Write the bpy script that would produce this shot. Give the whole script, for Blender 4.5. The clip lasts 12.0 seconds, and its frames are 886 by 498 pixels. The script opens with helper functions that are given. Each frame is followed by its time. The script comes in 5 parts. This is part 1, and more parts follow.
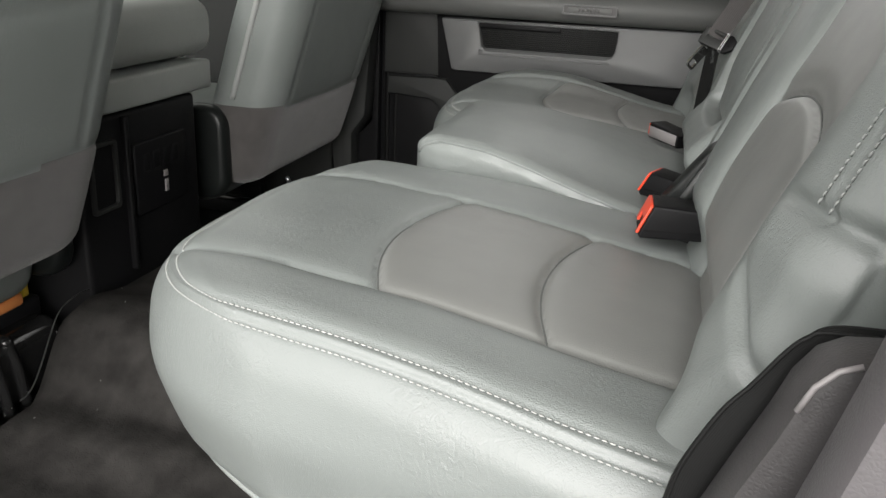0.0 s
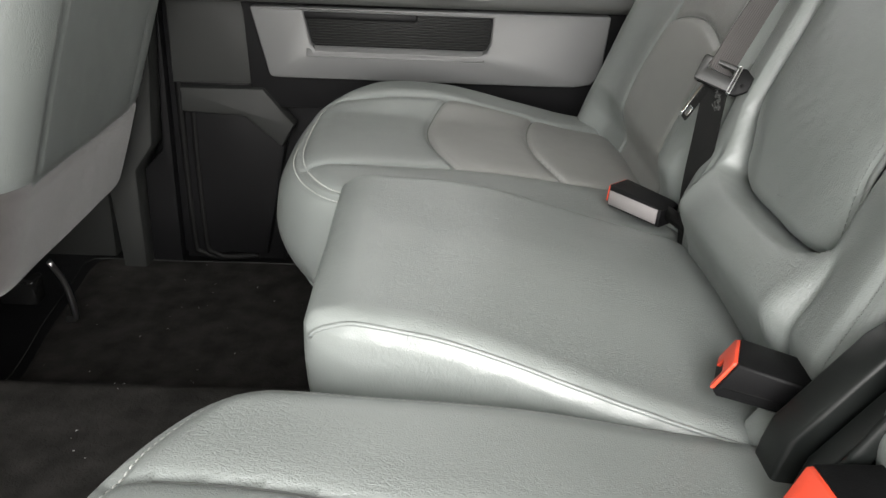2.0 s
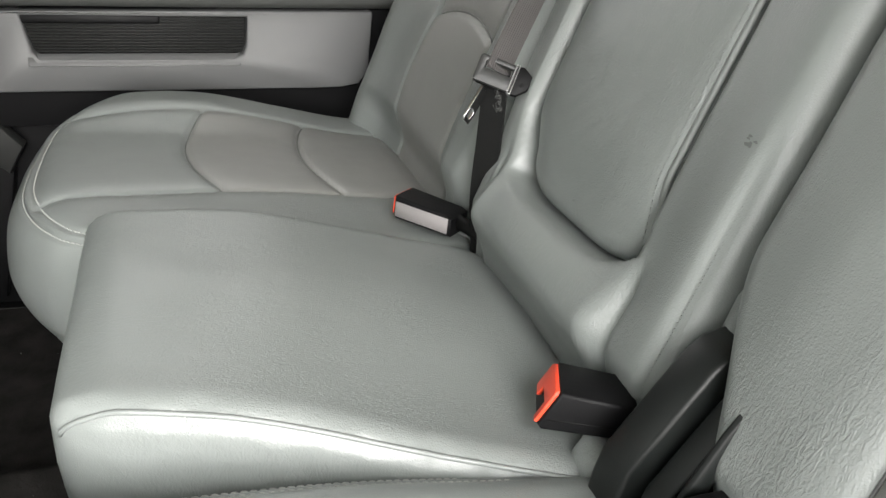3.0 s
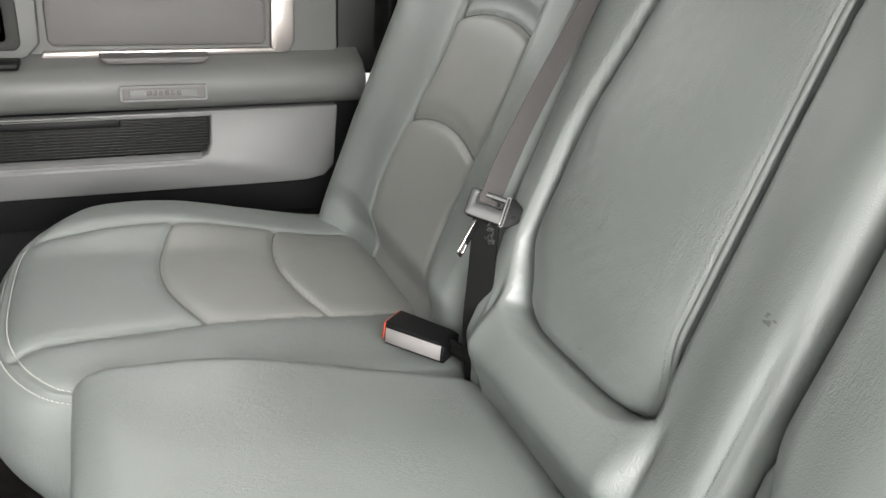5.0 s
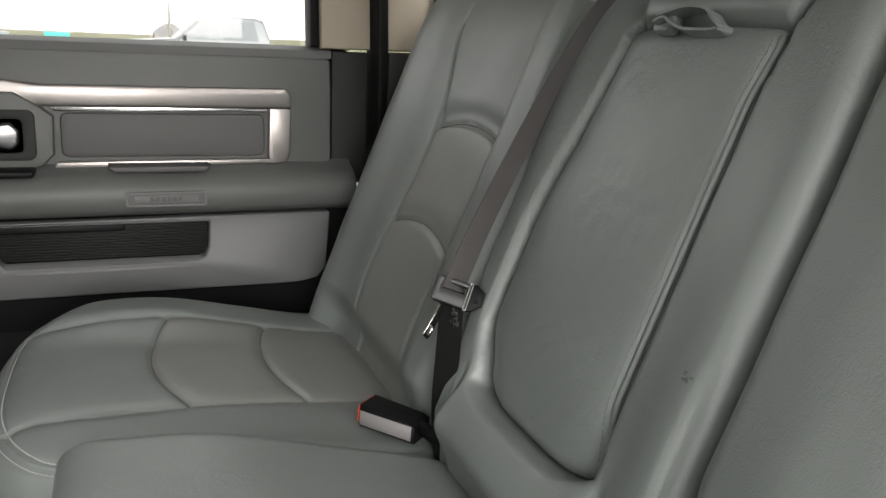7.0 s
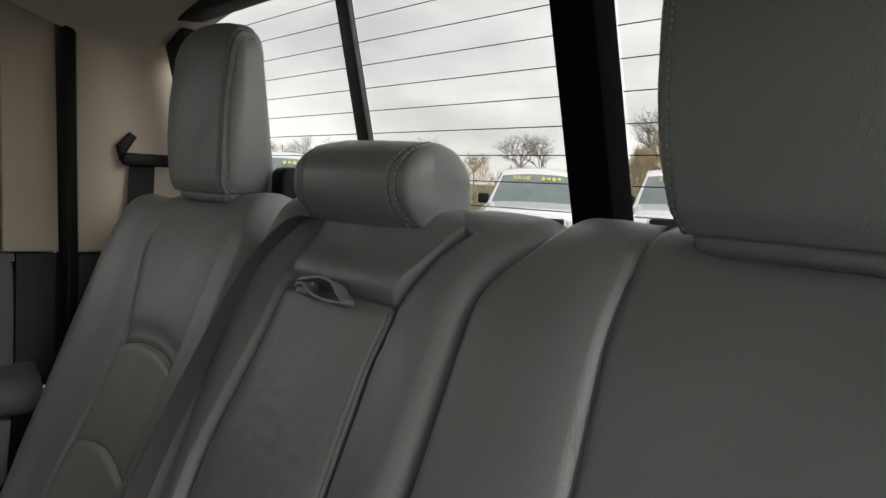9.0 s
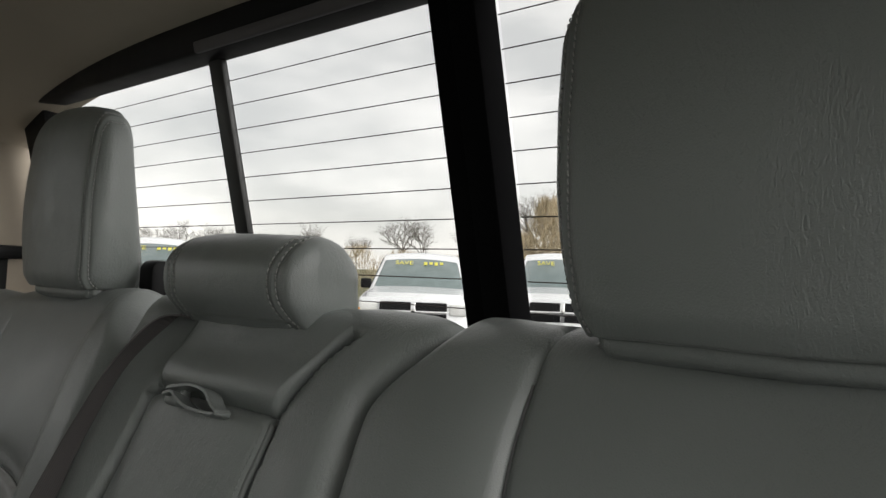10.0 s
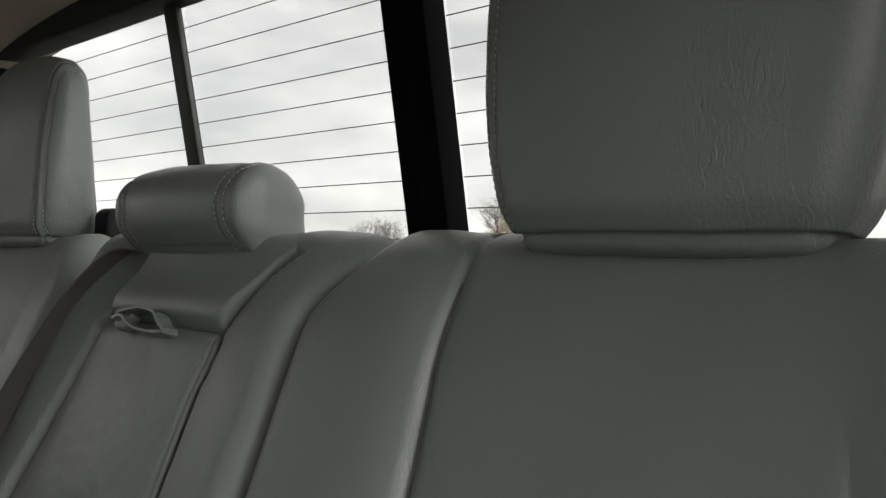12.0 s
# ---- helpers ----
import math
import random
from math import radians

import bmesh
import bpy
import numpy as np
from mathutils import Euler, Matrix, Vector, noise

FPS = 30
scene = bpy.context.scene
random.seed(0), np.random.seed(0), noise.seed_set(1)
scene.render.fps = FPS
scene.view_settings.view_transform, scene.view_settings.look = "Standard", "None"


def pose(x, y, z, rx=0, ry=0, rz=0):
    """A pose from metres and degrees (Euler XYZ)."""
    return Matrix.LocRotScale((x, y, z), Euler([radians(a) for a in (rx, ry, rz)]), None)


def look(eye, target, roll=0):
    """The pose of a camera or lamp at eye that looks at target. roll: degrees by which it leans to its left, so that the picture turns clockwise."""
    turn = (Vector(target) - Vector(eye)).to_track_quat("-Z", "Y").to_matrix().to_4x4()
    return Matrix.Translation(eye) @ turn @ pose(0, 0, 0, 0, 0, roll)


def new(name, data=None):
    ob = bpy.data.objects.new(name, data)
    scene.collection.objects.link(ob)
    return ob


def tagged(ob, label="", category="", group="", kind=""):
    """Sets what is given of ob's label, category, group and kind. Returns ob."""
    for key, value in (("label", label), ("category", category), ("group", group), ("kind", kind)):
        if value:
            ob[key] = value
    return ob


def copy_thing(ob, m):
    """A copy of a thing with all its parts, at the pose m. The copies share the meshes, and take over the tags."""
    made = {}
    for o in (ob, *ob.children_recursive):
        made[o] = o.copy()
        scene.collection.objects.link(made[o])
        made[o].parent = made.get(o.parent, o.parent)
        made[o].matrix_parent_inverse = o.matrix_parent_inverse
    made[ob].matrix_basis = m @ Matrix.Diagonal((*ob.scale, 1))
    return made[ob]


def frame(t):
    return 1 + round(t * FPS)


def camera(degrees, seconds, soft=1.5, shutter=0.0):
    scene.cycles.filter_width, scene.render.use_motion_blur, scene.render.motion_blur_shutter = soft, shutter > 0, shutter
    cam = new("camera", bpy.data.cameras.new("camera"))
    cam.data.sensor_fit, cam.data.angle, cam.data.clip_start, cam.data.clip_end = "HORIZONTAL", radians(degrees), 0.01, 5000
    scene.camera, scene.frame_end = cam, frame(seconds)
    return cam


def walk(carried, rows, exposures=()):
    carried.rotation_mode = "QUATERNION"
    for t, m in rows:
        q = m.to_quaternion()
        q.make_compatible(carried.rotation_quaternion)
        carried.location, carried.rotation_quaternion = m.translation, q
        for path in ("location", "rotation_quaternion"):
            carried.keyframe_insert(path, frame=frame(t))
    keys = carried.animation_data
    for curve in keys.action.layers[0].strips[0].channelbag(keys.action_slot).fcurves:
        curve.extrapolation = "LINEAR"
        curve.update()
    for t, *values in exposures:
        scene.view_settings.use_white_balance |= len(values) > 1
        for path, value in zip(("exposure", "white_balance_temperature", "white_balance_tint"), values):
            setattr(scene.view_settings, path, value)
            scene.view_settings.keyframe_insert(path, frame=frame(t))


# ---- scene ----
cam = camera(56.7, 12.0)
PATH = [
    (0, (0.21, -1.181, 0.676), (-0.256, 0.637, -0.015), 2.8),
    (0.5, (0.148, -1.094, 0.684), (-0.296, 0.7, -0.081), 0.9),
    (1, (0.09, -0.942, 0.698), (-0.066, 0.897, -0.071), 2.7),
    (1.5, (0.039, -0.784, 0.705), (-0.015, 1.049, -0.091), 2.6),
    (2, (-0.018, -0.663, 0.736), (0.032, 1.155, -0.096), 2.5),
    (2.5, (-0.026, -0.586, 0.712), (0.295, 1.193, -0.142), 3.2),
    (3, (-0.016, -0.574, 0.734), (0.565, 1.151, -0.095), 3.6),
    (3.5, (-0.016, -0.543, 0.768), (0.605, 1.164, -0.07), 2.5),
    (3.7, (-0.006, -0.511, 0.774), (0.607, 1.194, -0.074), 1.8),
    (5.3, (-0.057, -0.511, 0.826), (0.678, 1.217, 0.139), 2.7),
    (5.5, (-0.046, -0.534, 0.819), (0.683, 1.225, 0.21), 2.6),
    (6, (-0.023, -0.587, 0.819), (0.686, 1.199, 0.265), 2.5),
    (6.5, (-0.03, -0.583, 0.807), (0.669, 1.224, 0.312), 2.3),
    (6.7, (-0.04, -0.586, 0.803), (0.661, 1.225, 0.323), 2.4),
    (8.3, (0.005, -0.668, 0.892), (0.974, 1.011, 0.408), 1.7),
    (8.5, (0.0, -0.682, 0.901), (1.067, 0.964, 0.509), 2.0),
    (9, (0.012, -0.68, 0.939), (1.257, 0.877, 0.788), 2.7),
    (9.5, (0.038, -0.658, 0.948), (1.406, 0.802, 0.942), 2.2),
    (10, (0.038, -0.641, 0.949), (1.489, 0.733, 1.015), 2.2),
    (10.5, (0.014, -0.634, 0.938), (1.525, 0.673, 1.027), 2.1),
    (11, (0.006, -0.634, 0.92), (1.522, 0.669, 0.993), 2.1),
    (11.5, (0.018, -0.652, 0.9), (1.528, 0.657, 0.978), 2.4),
    (12, (0.038, -0.678, 0.885), (1.538, 0.645, 0.957), 2.4),
]

EXPOSURES = [(0.0, 1.62), (1.0, 1.85), (2.5, 2.42), (3.7, 2.44), (5.3, 2.80), (6.0, 2.70), (6.5, 2.1), (6.7, 1.85), (8.3, 1.35), (9.0, 0.50), (10.0, 0.62), (11.0, 0.72), (12.0, 0.64)]
walk(cam, [(t, look(eye, target, roll)) for t, eye, target, roll in PATH], EXPOSURES)

# ---- world and light ----
world = bpy.data.worlds.new("world")
scene.world = world
world.use_nodes = True
wn, wl = world.node_tree.nodes, world.node_tree.links
wn.clear()
w_out = wn.new("ShaderNodeOutputWorld")
w_bg = wn.new("ShaderNodeBackground")
w_sky = wn.new("ShaderNodeTexSky")
w_sky.sky_type = "NISHITA"
w_sky.sun_disc = False
w_sky.sun_elevation = radians(20)
w_sky.sun_rotation = radians(175)
w_co = wn.new("ShaderNodeTexCoord")
w_map = wn.new("ShaderNodeMapping")
w_map.inputs["Scale"].default_value = (1.0, 1.0, 2.6)
w_noise = wn.new("ShaderNodeTexNoise")
w_noise.inputs["Scale"].default_value = 2.6
w_noise.inputs["Detail"].default_value = 7.0
w_noise.inputs["Roughness"].default_value = 0.55
w_ramp = wn.new("ShaderNodeValToRGB")
w_ramp.color_ramp.elements[0].position = 0.34
w_ramp.color_ramp.elements[0].color = (5.5, 5.4, 5.3, 1)
w_ramp.color_ramp.elements[1].position = 0.66
w_ramp.color_ramp.elements[1].color = (10.4, 10.0, 9.6, 1)
w_mix = wn.new("ShaderNodeMixRGB")
w_mix.inputs["Fac"].default_value = 0.9
wl.new(w_co.outputs["Generated"], w_map.inputs["Vector"])
wl.new(w_map.outputs["Vector"], w_noise.inputs["Vector"])
wl.new(w_noise.outputs["Fac"], w_ramp.inputs["Fac"])
wl.new(w_sky.outputs["Color"], w_mix.inputs["Color1"])
wl.new(w_ramp.outputs["Color"], w_mix.inputs["Color2"])
wl.new(w_mix.outputs["Color"], w_bg.inputs["Color"])
w_bg.inputs["Strength"].default_value = 0.10
wl.new(w_bg.outputs["Background"], w_out.inputs["Surface"])

sun_data = bpy.data.lights.new("sun", "SUN")
sun_data.energy = 1.9
sun_data.angle = radians(50)
sun_data.color = (1.0, 0.985, 0.965)
sun = new("sun", sun_data)
sun.matrix_world = look((0.7, -8.0, 2.9), (0, 0, 0))


# ---- materials ----
def material(name, color, rough=0.5, metal=0.0, spot=0.12, spot_scale=6.0, grain=0.0, grain_scale=900.0,
             fine=0.0, fine_scale=60.0, coat=0.0, vary=0.0, spec=0.5, sheen=0.0, voronoi=False):
    """A Principled surface with large blotches, fine grain in colour, and two scales of relief."""
    m = bpy.data.materials.new(name)
    m.use_nodes = True
    n, l = m.node_tree.nodes, m.node_tree.links
    b = n["Principled BSDF"]
    b.inputs["Roughness"].default_value = rough
    b.inputs["Metallic"].default_value = metal
    b.inputs["Coat Weight"].default_value = coat
    b.inputs["Specular IOR Level"].default_value = spec
    b.inputs["Sheen Weight"].default_value = sheen
    co = n.new("ShaderNodeTexCoord")
    big = n.new("ShaderNodeTexNoise")
    big.inputs["Scale"].default_value = spot_scale
    big.inputs["Detail"].default_value = 5.0
    l.new(co.outputs["Object"], big.inputs["Vector"])
    ramp = n.new("ShaderNodeValToRGB")
    ramp.color_ramp.elements[0].position, ramp.color_ramp.elements[1].position = 0.3, 0.7
    ramp.color_ramp.elements[0].color = (*[c * (1 - spot) for c in color], 1)
    ramp.color_ramp.elements[1].color = (*[min(1, c * (1 + spot)) for c in color], 1)
    l.new(big.outputs["Fac"], ramp.inputs["Fac"])
    out = ramp.outputs["Color"]
    if vary:
        info = n.new("ShaderNodeObjectInfo")
        hsv = n.new("ShaderNodeHueSaturation")
        rng = n.new("ShaderNodeMapRange")
        rng.inputs["To Min"].default_value, rng.inputs["To Max"].default_value = 1 - vary, 1 + vary
        l.new(info.outputs["Random"], rng.inputs["Value"])
        l.new(rng.outputs["Result"], hsv.inputs["Value"])
        l.new(out, hsv.inputs["Color"])
        out = hsv.outputs["Color"]
    l.new(out, b.inputs["Base Color"])
    rr = n.new("ShaderNodeMapRange")
    rr.inputs["To Min"].default_value, rr.inputs["To Max"].default_value = max(0.02, rough - 0.07), min(1, rough + 0.07)
    mid = n.new("ShaderNodeTexNoise")
    mid.inputs["Scale"].default_value = 35.0
    l.new(co.outputs["Object"], mid.inputs["Vector"])
    l.new(mid.outputs["Fac"], rr.inputs["Value"])
    l.new(rr.outputs["Result"], b.inputs["Roughness"])
    normal = None
    if grain:
        if voronoi:
            tex = n.new("ShaderNodeTexVoronoi")
            tex.feature = "DISTANCE_TO_EDGE"
            height = tex.outputs["Distance"]
        else:
            tex = n.new("ShaderNodeTexNoise")
            tex.inputs["Detail"].default_value = 3.0
            height = tex.outputs["Fac"]
        tex.inputs["Scale"].default_value = grain_scale
        l.new(co.outputs["Object"], tex.inputs["Vector"])
        bump = n.new("ShaderNodeBump")
        bump.inputs["Strength"].default_value = grain
        bump.inputs["Distance"].default_value = 0.0006
        l.new(height, bump.inputs["Height"])
        normal = bump.outputs["Normal"]
    if fine:
        wave = n.new("ShaderNodeTexNoise")
        wave.inputs["Scale"].default_value = fine_scale
        wave.inputs["Detail"].default_value = 4.0
        wave.inputs["Distortion"].default_value = 0.6
        l.new(co.outputs["Object"], wave.inputs["Vector"])
        bump2 = n.new("ShaderNodeBump")
        bump2.inputs["Strength"].default_value = fine
        bump2.inputs["Distance"].default_value = 0.004
        l.new(wave.outputs["Fac"], bump2.inputs["Height"])
        if normal:
            l.new(normal, bump2.inputs["Normal"])
        normal = bump2.outputs["Normal"]
    if normal:
        l.new(normal, b.inputs["Normal"])
    return m


def wrinkled(m, amount):
    """Adds patches of fine stretched creases to a leather's relief."""
    n, l = m.node_tree.nodes, m.node_tree.links
    b = n["Principled BSDF"]
    before = b.inputs["Normal"].links[0].from_socket
    co = n.new("ShaderNodeTexCoord")
    stretch = n.new("ShaderNodeMapping")
    stretch.inputs["Scale"].default_value = (1.0, 1.7, 0.55)
    tex = n.new("ShaderNodeTexNoise")
    tex.inputs["Scale"].default_value = 190.0
    tex.inputs["Detail"].default_value = 4.0
    tex.inputs["Distortion"].default_value = 1.6
    patch = n.new("ShaderNodeTexNoise")
    patch.inputs["Scale"].default_value = 9.0
    patch.inputs["Detail"].default_value = 3.0
    ramp = n.new("ShaderNodeMapRange")
    ramp.inputs["From Min"].default_value, ramp.inputs["From Max"].default_value = 0.38, 0.68
    ramp.inputs["To Min"].default_value, ramp.inputs["To Max"].default_value = 0.05, amount
    bump = n.new("ShaderNodeBump")
    bump.inputs["Distance"].default_value = 0.0014
    l.new(co.outputs["Object"], stretch.inputs["Vector"])
    l.new(stretch.outputs["Vector"], tex.inputs["Vector"])
    l.new(co.outputs["Object"], patch.inputs["Vector"])
    l.new(patch.outputs["Fac"], ramp.inputs["Value"])
    l.new(ramp.outputs["Result"], bump.inputs["Strength"])
    l.new(tex.outputs["Fac"], bump.inputs["Height"])
    l.new(before, bump.inputs["Normal"])
    l.new(bump.outputs["Normal"], b.inputs["Normal"])
    return m


LEATHER = wrinkled(material("grey_leather", (0.196, 0.212, 0.204), 0.37, spot=0.05, spot_scale=5, grain=0.38, grain_scale=520, fine=0.08, fine_scale=38, voronoi=True, spec=0.62), 0.72)
INSERT = wrinkled(material("taupe_leather", (0.208, 0.211, 0.201), 0.42, spot=0.05, spot_scale=5, grain=0.28, grain_scale=560, fine=0.07, fine_scale=30, voronoi=True, spec=0.7), 0.2)
SEAMTHREAD = material("grey_thread", (0.28, 0.29, 0.28), 0.7)
PALESTITCH = material("pale_stitching", (0.40, 0.405, 0.39), 0.7)
THREAD = material("pale_thread", (0.29, 0.30, 0.29), 0.7)
# one dark grey for scuffs, loose threads and painted shade in the seams
SCUFF_AND_SHADE = material("dark_scuff", (0.125, 0.130, 0.126), 0.6)
CORD = material("grey_piping", (0.20, 0.215, 0.205), 0.45, grain=0.4, grain_scale=500, voronoi=True)
FABRIC = material("grey_carpet_fabric", (0.062, 0.057, 0.055), 0.95, spot=0.15, spot_scale=30, grain=0.9, grain_scale=700, sheen=0.3)
CARPET = material("charcoal_carpet", (0.024, 0.0228, 0.0215), 0.98, spot=0.35, spot_scale=25, grain=1.0, grain_scale=450, fine=0.3, fine_scale=120, spec=0.05)
BLACK = material("black_plastic", (0.006, 0.006, 0.0065), 0.5, grain=0.3, grain_scale=800, spot=0.2, spec=0.16)
DARK = material("dark_grey_plastic", (0.025, 0.026, 0.025), 0.55, grain=0.5, grain_scale=700, spot=0.08, voronoi=True, spec=0.25)
DOORGREY = material("door_grey_plastic", (0.13, 0.132, 0.129), 0.5, grain=0.5, grain_scale=650, spot=0.05, voronoi=True)
DOORLIGHT = material("light_grey_door_plastic", (0.126, 0.128, 0.128), 0.45, grain=0.5, grain_scale=650, spot=0.05, voronoi=True)
VINYL = material("dark_door_vinyl", (0.118, 0.121, 0.117), 0.48, grain=0.5, grain_scale=600, spot=0.05, voronoi=True)
INSERTDARK = material("dark_door_insert", (0.098, 0.095, 0.094), 0.6, grain=0.5, grain_scale=600, spot=0.05, voronoi=True)
DOORTRIM = material("grained_doorway_trim", (0.046, 0.043, 0.0435), 0.5, grain=0.4, grain_scale=420, fine=0.08, fine_scale=90, spot=0.08, voronoi=True)
PALETRIM = material("pale_grained_trim", (0.088, 0.082, 0.085), 0.5, grain=0.4, grain_scale=420, fine=0.08, fine_scale=90, spot=0.08, voronoi=True)
CONSOLE = material("console_vinyl", (0.29, 0.305, 0.29), 0.6, grain=0.6, grain_scale=500, fine=0.1, spot=0.06)
SILVER = material("satin_silver_trim", (0.36, 0.335, 0.32), 0.34, metal=0.8, spot=0.04, grain=0.1, grain_scale=900)
CHROME = material("chrome", (0.75, 0.75, 0.75), 0.12, metal=1.0, spot=0.05)
SMOKED = material("smoked_chrome", (0.16, 0.16, 0.165), 0.22, metal=1.0, spot=0.05)
STEEL = material("steel", (0.5, 0.5, 0.5), 0.3, metal=1.0, spot=0.1)
BEIGE = material("beige_pillar_trim", (0.42, 0.362, 0.285), 0.7, grain=0.4, grain_scale=700, spot=0.04)
HEADLINER = material("beige_headliner", (0.50, 0.44, 0.35), 0.95, grain=0.7, grain_scale=500, spot=0.04)
RUBBER = material("black_rubber", (0.005, 0.005, 0.005), 0.6, spot=0.2, spec=0.15)
FRAMEBLACK = material("matt_black_window_frame", (0.005, 0.005, 0.0055), 0.85, spot=0.2, spec=0.04)
RED = material("red_button", (0.75, 0.07, 0.03), 0.4, spot=0.05, grain=0.1)
YELLOW = material("yellow_plastic", (0.6, 0.42, 0.05), 0.5)
ORANGE = material("orange_plastic", (0.55, 0.2, 0.06), 0.5)
GLOSS = material("gloss_black_plastic", (0.012, 0.012, 0.012), 0.12, spot=0.2)
HINGE = material("satin_black_plastic", (0.009, 0.0105, 0.010), 0.38, spot=0.15, spec=0.3, grain=0.12, grain_scale=700)
LATCHGREY = material("latch_grey_plastic", (0.026, 0.027, 0.026), 0.42, spot=0.05)
LABELGREY = material("grey_buckle_label", (0.24, 0.225, 0.225), 0.4, spot=0.08)
WHITEPAINT = material("white_car_paint", (0.78, 0.79, 0.80), 0.25, coat=0.6, spot=0.03)
GREYPAINT = material("dark_grey_car_paint", (0.09, 0.10, 0.105), 0.3, coat=0.6, spot=0.04)
TINT = material("tinted_car_glass", (0.05, 0.065, 0.07), 0.06, spot=0.1)
CARGLASS = material("windscreen_glass", (0.16, 0.20, 0.20), 0.08, spot=0.1)
ASPHALT = material("asphalt", (0.11, 0.11, 0.11), 0.9, spot=0.25, spot_scale=0.6, grain=0.8, grain_scale=60)
GRASS = material("grass", (0.13, 0.13, 0.065), 0.95, spot=0.3, spot_scale=0.4)
BARK = material("bark", (0.135, 0.12, 0.105), 0.9, spot=0.3, spot_scale=3)
EVERGREEN = material("evergreen_leaves", (0.13, 0.165, 0.05), 0.8, spot=0.4, spot_scale=1.5)
BUSHTAN = material("dry_brush", (0.40, 0.33, 0.22), 0.9, spot=0.4, spot_scale=0.8)
MARKYELLOW = material("yellow_window_paint", (0.66, 0.62, 0.10), 0.6)
LAMPGLASS = material("headlamp", (0.7, 0.7, 0.68), 0.15, spot=0.1)
AMBER = material("amber_lens", (0.7, 0.3, 0.03), 0.25)
DEFROST = material("defroster_line", (0.05, 0.035, 0.03), 0.6)
ROOFING = material("roof_shingle", (0.10, 0.10, 0.11), 0.9, spot=0.2, spot_scale=1)
WALLING = material("pale_siding", (0.24, 0.23, 0.22), 0.8, spot=0.1, spot_scale=1)
TEAL = material("teal_sign", (0.05, 0.42, 0.36), 0.5)


def webbing_material(name, color, ribs, depth):
    m = material(name, color, 0.65, spot=0.08, spot_scale=20, spec=0.2)
    n, l = m.node_tree.nodes, m.node_tree.links
    co = n.new("ShaderNodeTexCoord")
    wave = n.new("ShaderNodeTexWave")
    wave.wave_type, wave.bands_direction = "BANDS", "X"
    wave.inputs["Scale"].default_value = ribs
    wave.inputs["Distortion"].default_value = 0.6
    wave.inputs["Detail Scale"].default_value = 3.0
    l.new(co.outputs["UV"], wave.inputs["Vector"])
    bump = n.new("ShaderNodeBump")
    bump.inputs["Strength"].default_value = depth
    bump.inputs["Distance"].default_value = 0.0008
    l.new(wave.outputs["Fac"], bump.inputs["Height"])
    l.new(bump.outputs["Normal"], n["Principled BSDF"].inputs["Normal"])
    return m


WEB = webbing_material("belt_webbing", (0.100, 0.094, 0.092), 110.0, 0.7)
WEBDARK = webbing_material("dark_belt_webbing", (0.009, 0.0092, 0.009), 260.0, 0.18)


def glass_material(name, tint=(1, 1, 1), mixin=0.06):
    m = bpy.data.materials.new(name)
    m.use_nodes = True
    n, l = m.node_tree.nodes, m.node_tree.links
    n.clear()
    out = n.new("ShaderNodeOutputMaterial")
    mix = n.new("ShaderNodeMixShader")
    clear = n.new("ShaderNodeBsdfTransparent")
    clear.inputs["Color"].default_value = (*tint, 1)
    gloss = n.new("ShaderNodeBsdfGlossy")
    gloss.inputs["Roughness"].default_value = 0.03
    face = n.new("ShaderNodeLayerWeight")
    face.inputs["Blend"].default_value = 0.5
    power = n.new("ShaderNodeMath")
    power.operation = "POWER"
    power.inputs[1].default_value = 5.0
    scale = n.new("ShaderNodeMath")
    scale.operation = "MULTIPLY_ADD"
    scale.inputs[1].default_value, scale.inputs[2].default_value = 0.5, 0.02
    l.new(face.outputs["Facing"], power.inputs[0])
    l.new(power.outputs["Value"], scale.inputs[0])
    l.new(scale.outputs["Value"], mix.inputs["Fac"])
    l.new(clear.outputs["BSDF"], mix.inputs[1])
    l.new(gloss.outputs["BSDF"], mix.inputs[2])
    l.new(mix.outputs["Shader"], out.inputs["Surface"])
    return m


GLASS = glass_material("clear_glass", (0.93, 0.935, 0.93))


# ---- building helpers ----
def part(name, bm, mat, parent=None, label="", smooth=True, angle=None):
    me = bpy.data.meshes.new(name)
    bm.normal_update()
    bm.to_mesh(me)
    bm.free()
    if smooth:
        me.shade_smooth() if angle is None else (me.shade_smooth(), me.set_sharp_from_angle(angle=radians(angle)))
    me.materials.append(mat)
    ob = new(name, me)
    if parent is not None:
        ob.parent = parent
    if label:
        tagged(ob, label)
    return ob


def raw_part(name, verts, faces, mat, parent=None, label="", smooth=True, angle=None):
    me = bpy.data.meshes.new(name)
    me.from_pydata(verts, [], faces)
    me.update()
    if smooth:
        me.shade_smooth()
        if angle is not None:
            me.set_sharp_from_angle(angle=radians(angle))
    me.materials.append(mat)
    ob = new(name, me)
    if parent is not None:
        ob.parent = parent
    if label:
        tagged(ob, label)
    return ob


def thing(name, label, category, group="", kind=""):
    return tagged(new(name), label, category, group, kind)


def box_bm(lo, hi, bevel=0.0, seg=2, bm=None):
    """A box between two corners, its edges rounded."""
    own = bm is None
    b = bmesh.new()
    bmesh.ops.create_cube(b, size=1)
    for v in b.verts:
        v.co = Vector([lo[i] + (v.co[i] + 0.5) * (hi[i] - lo[i]) for i in range(3)])
    if bevel:
        bmesh.ops.bevel(b, geom=b.edges[:], offset=bevel, segments=seg, profile=0.5, affect="EDGES")
    if own:
        return b
    tmp = bpy.data.meshes.new("tmp")
    b.to_mesh(tmp)
    b.free()
    bm.from_mesh(tmp)
    bpy.data.meshes.remove(tmp)
    return bm


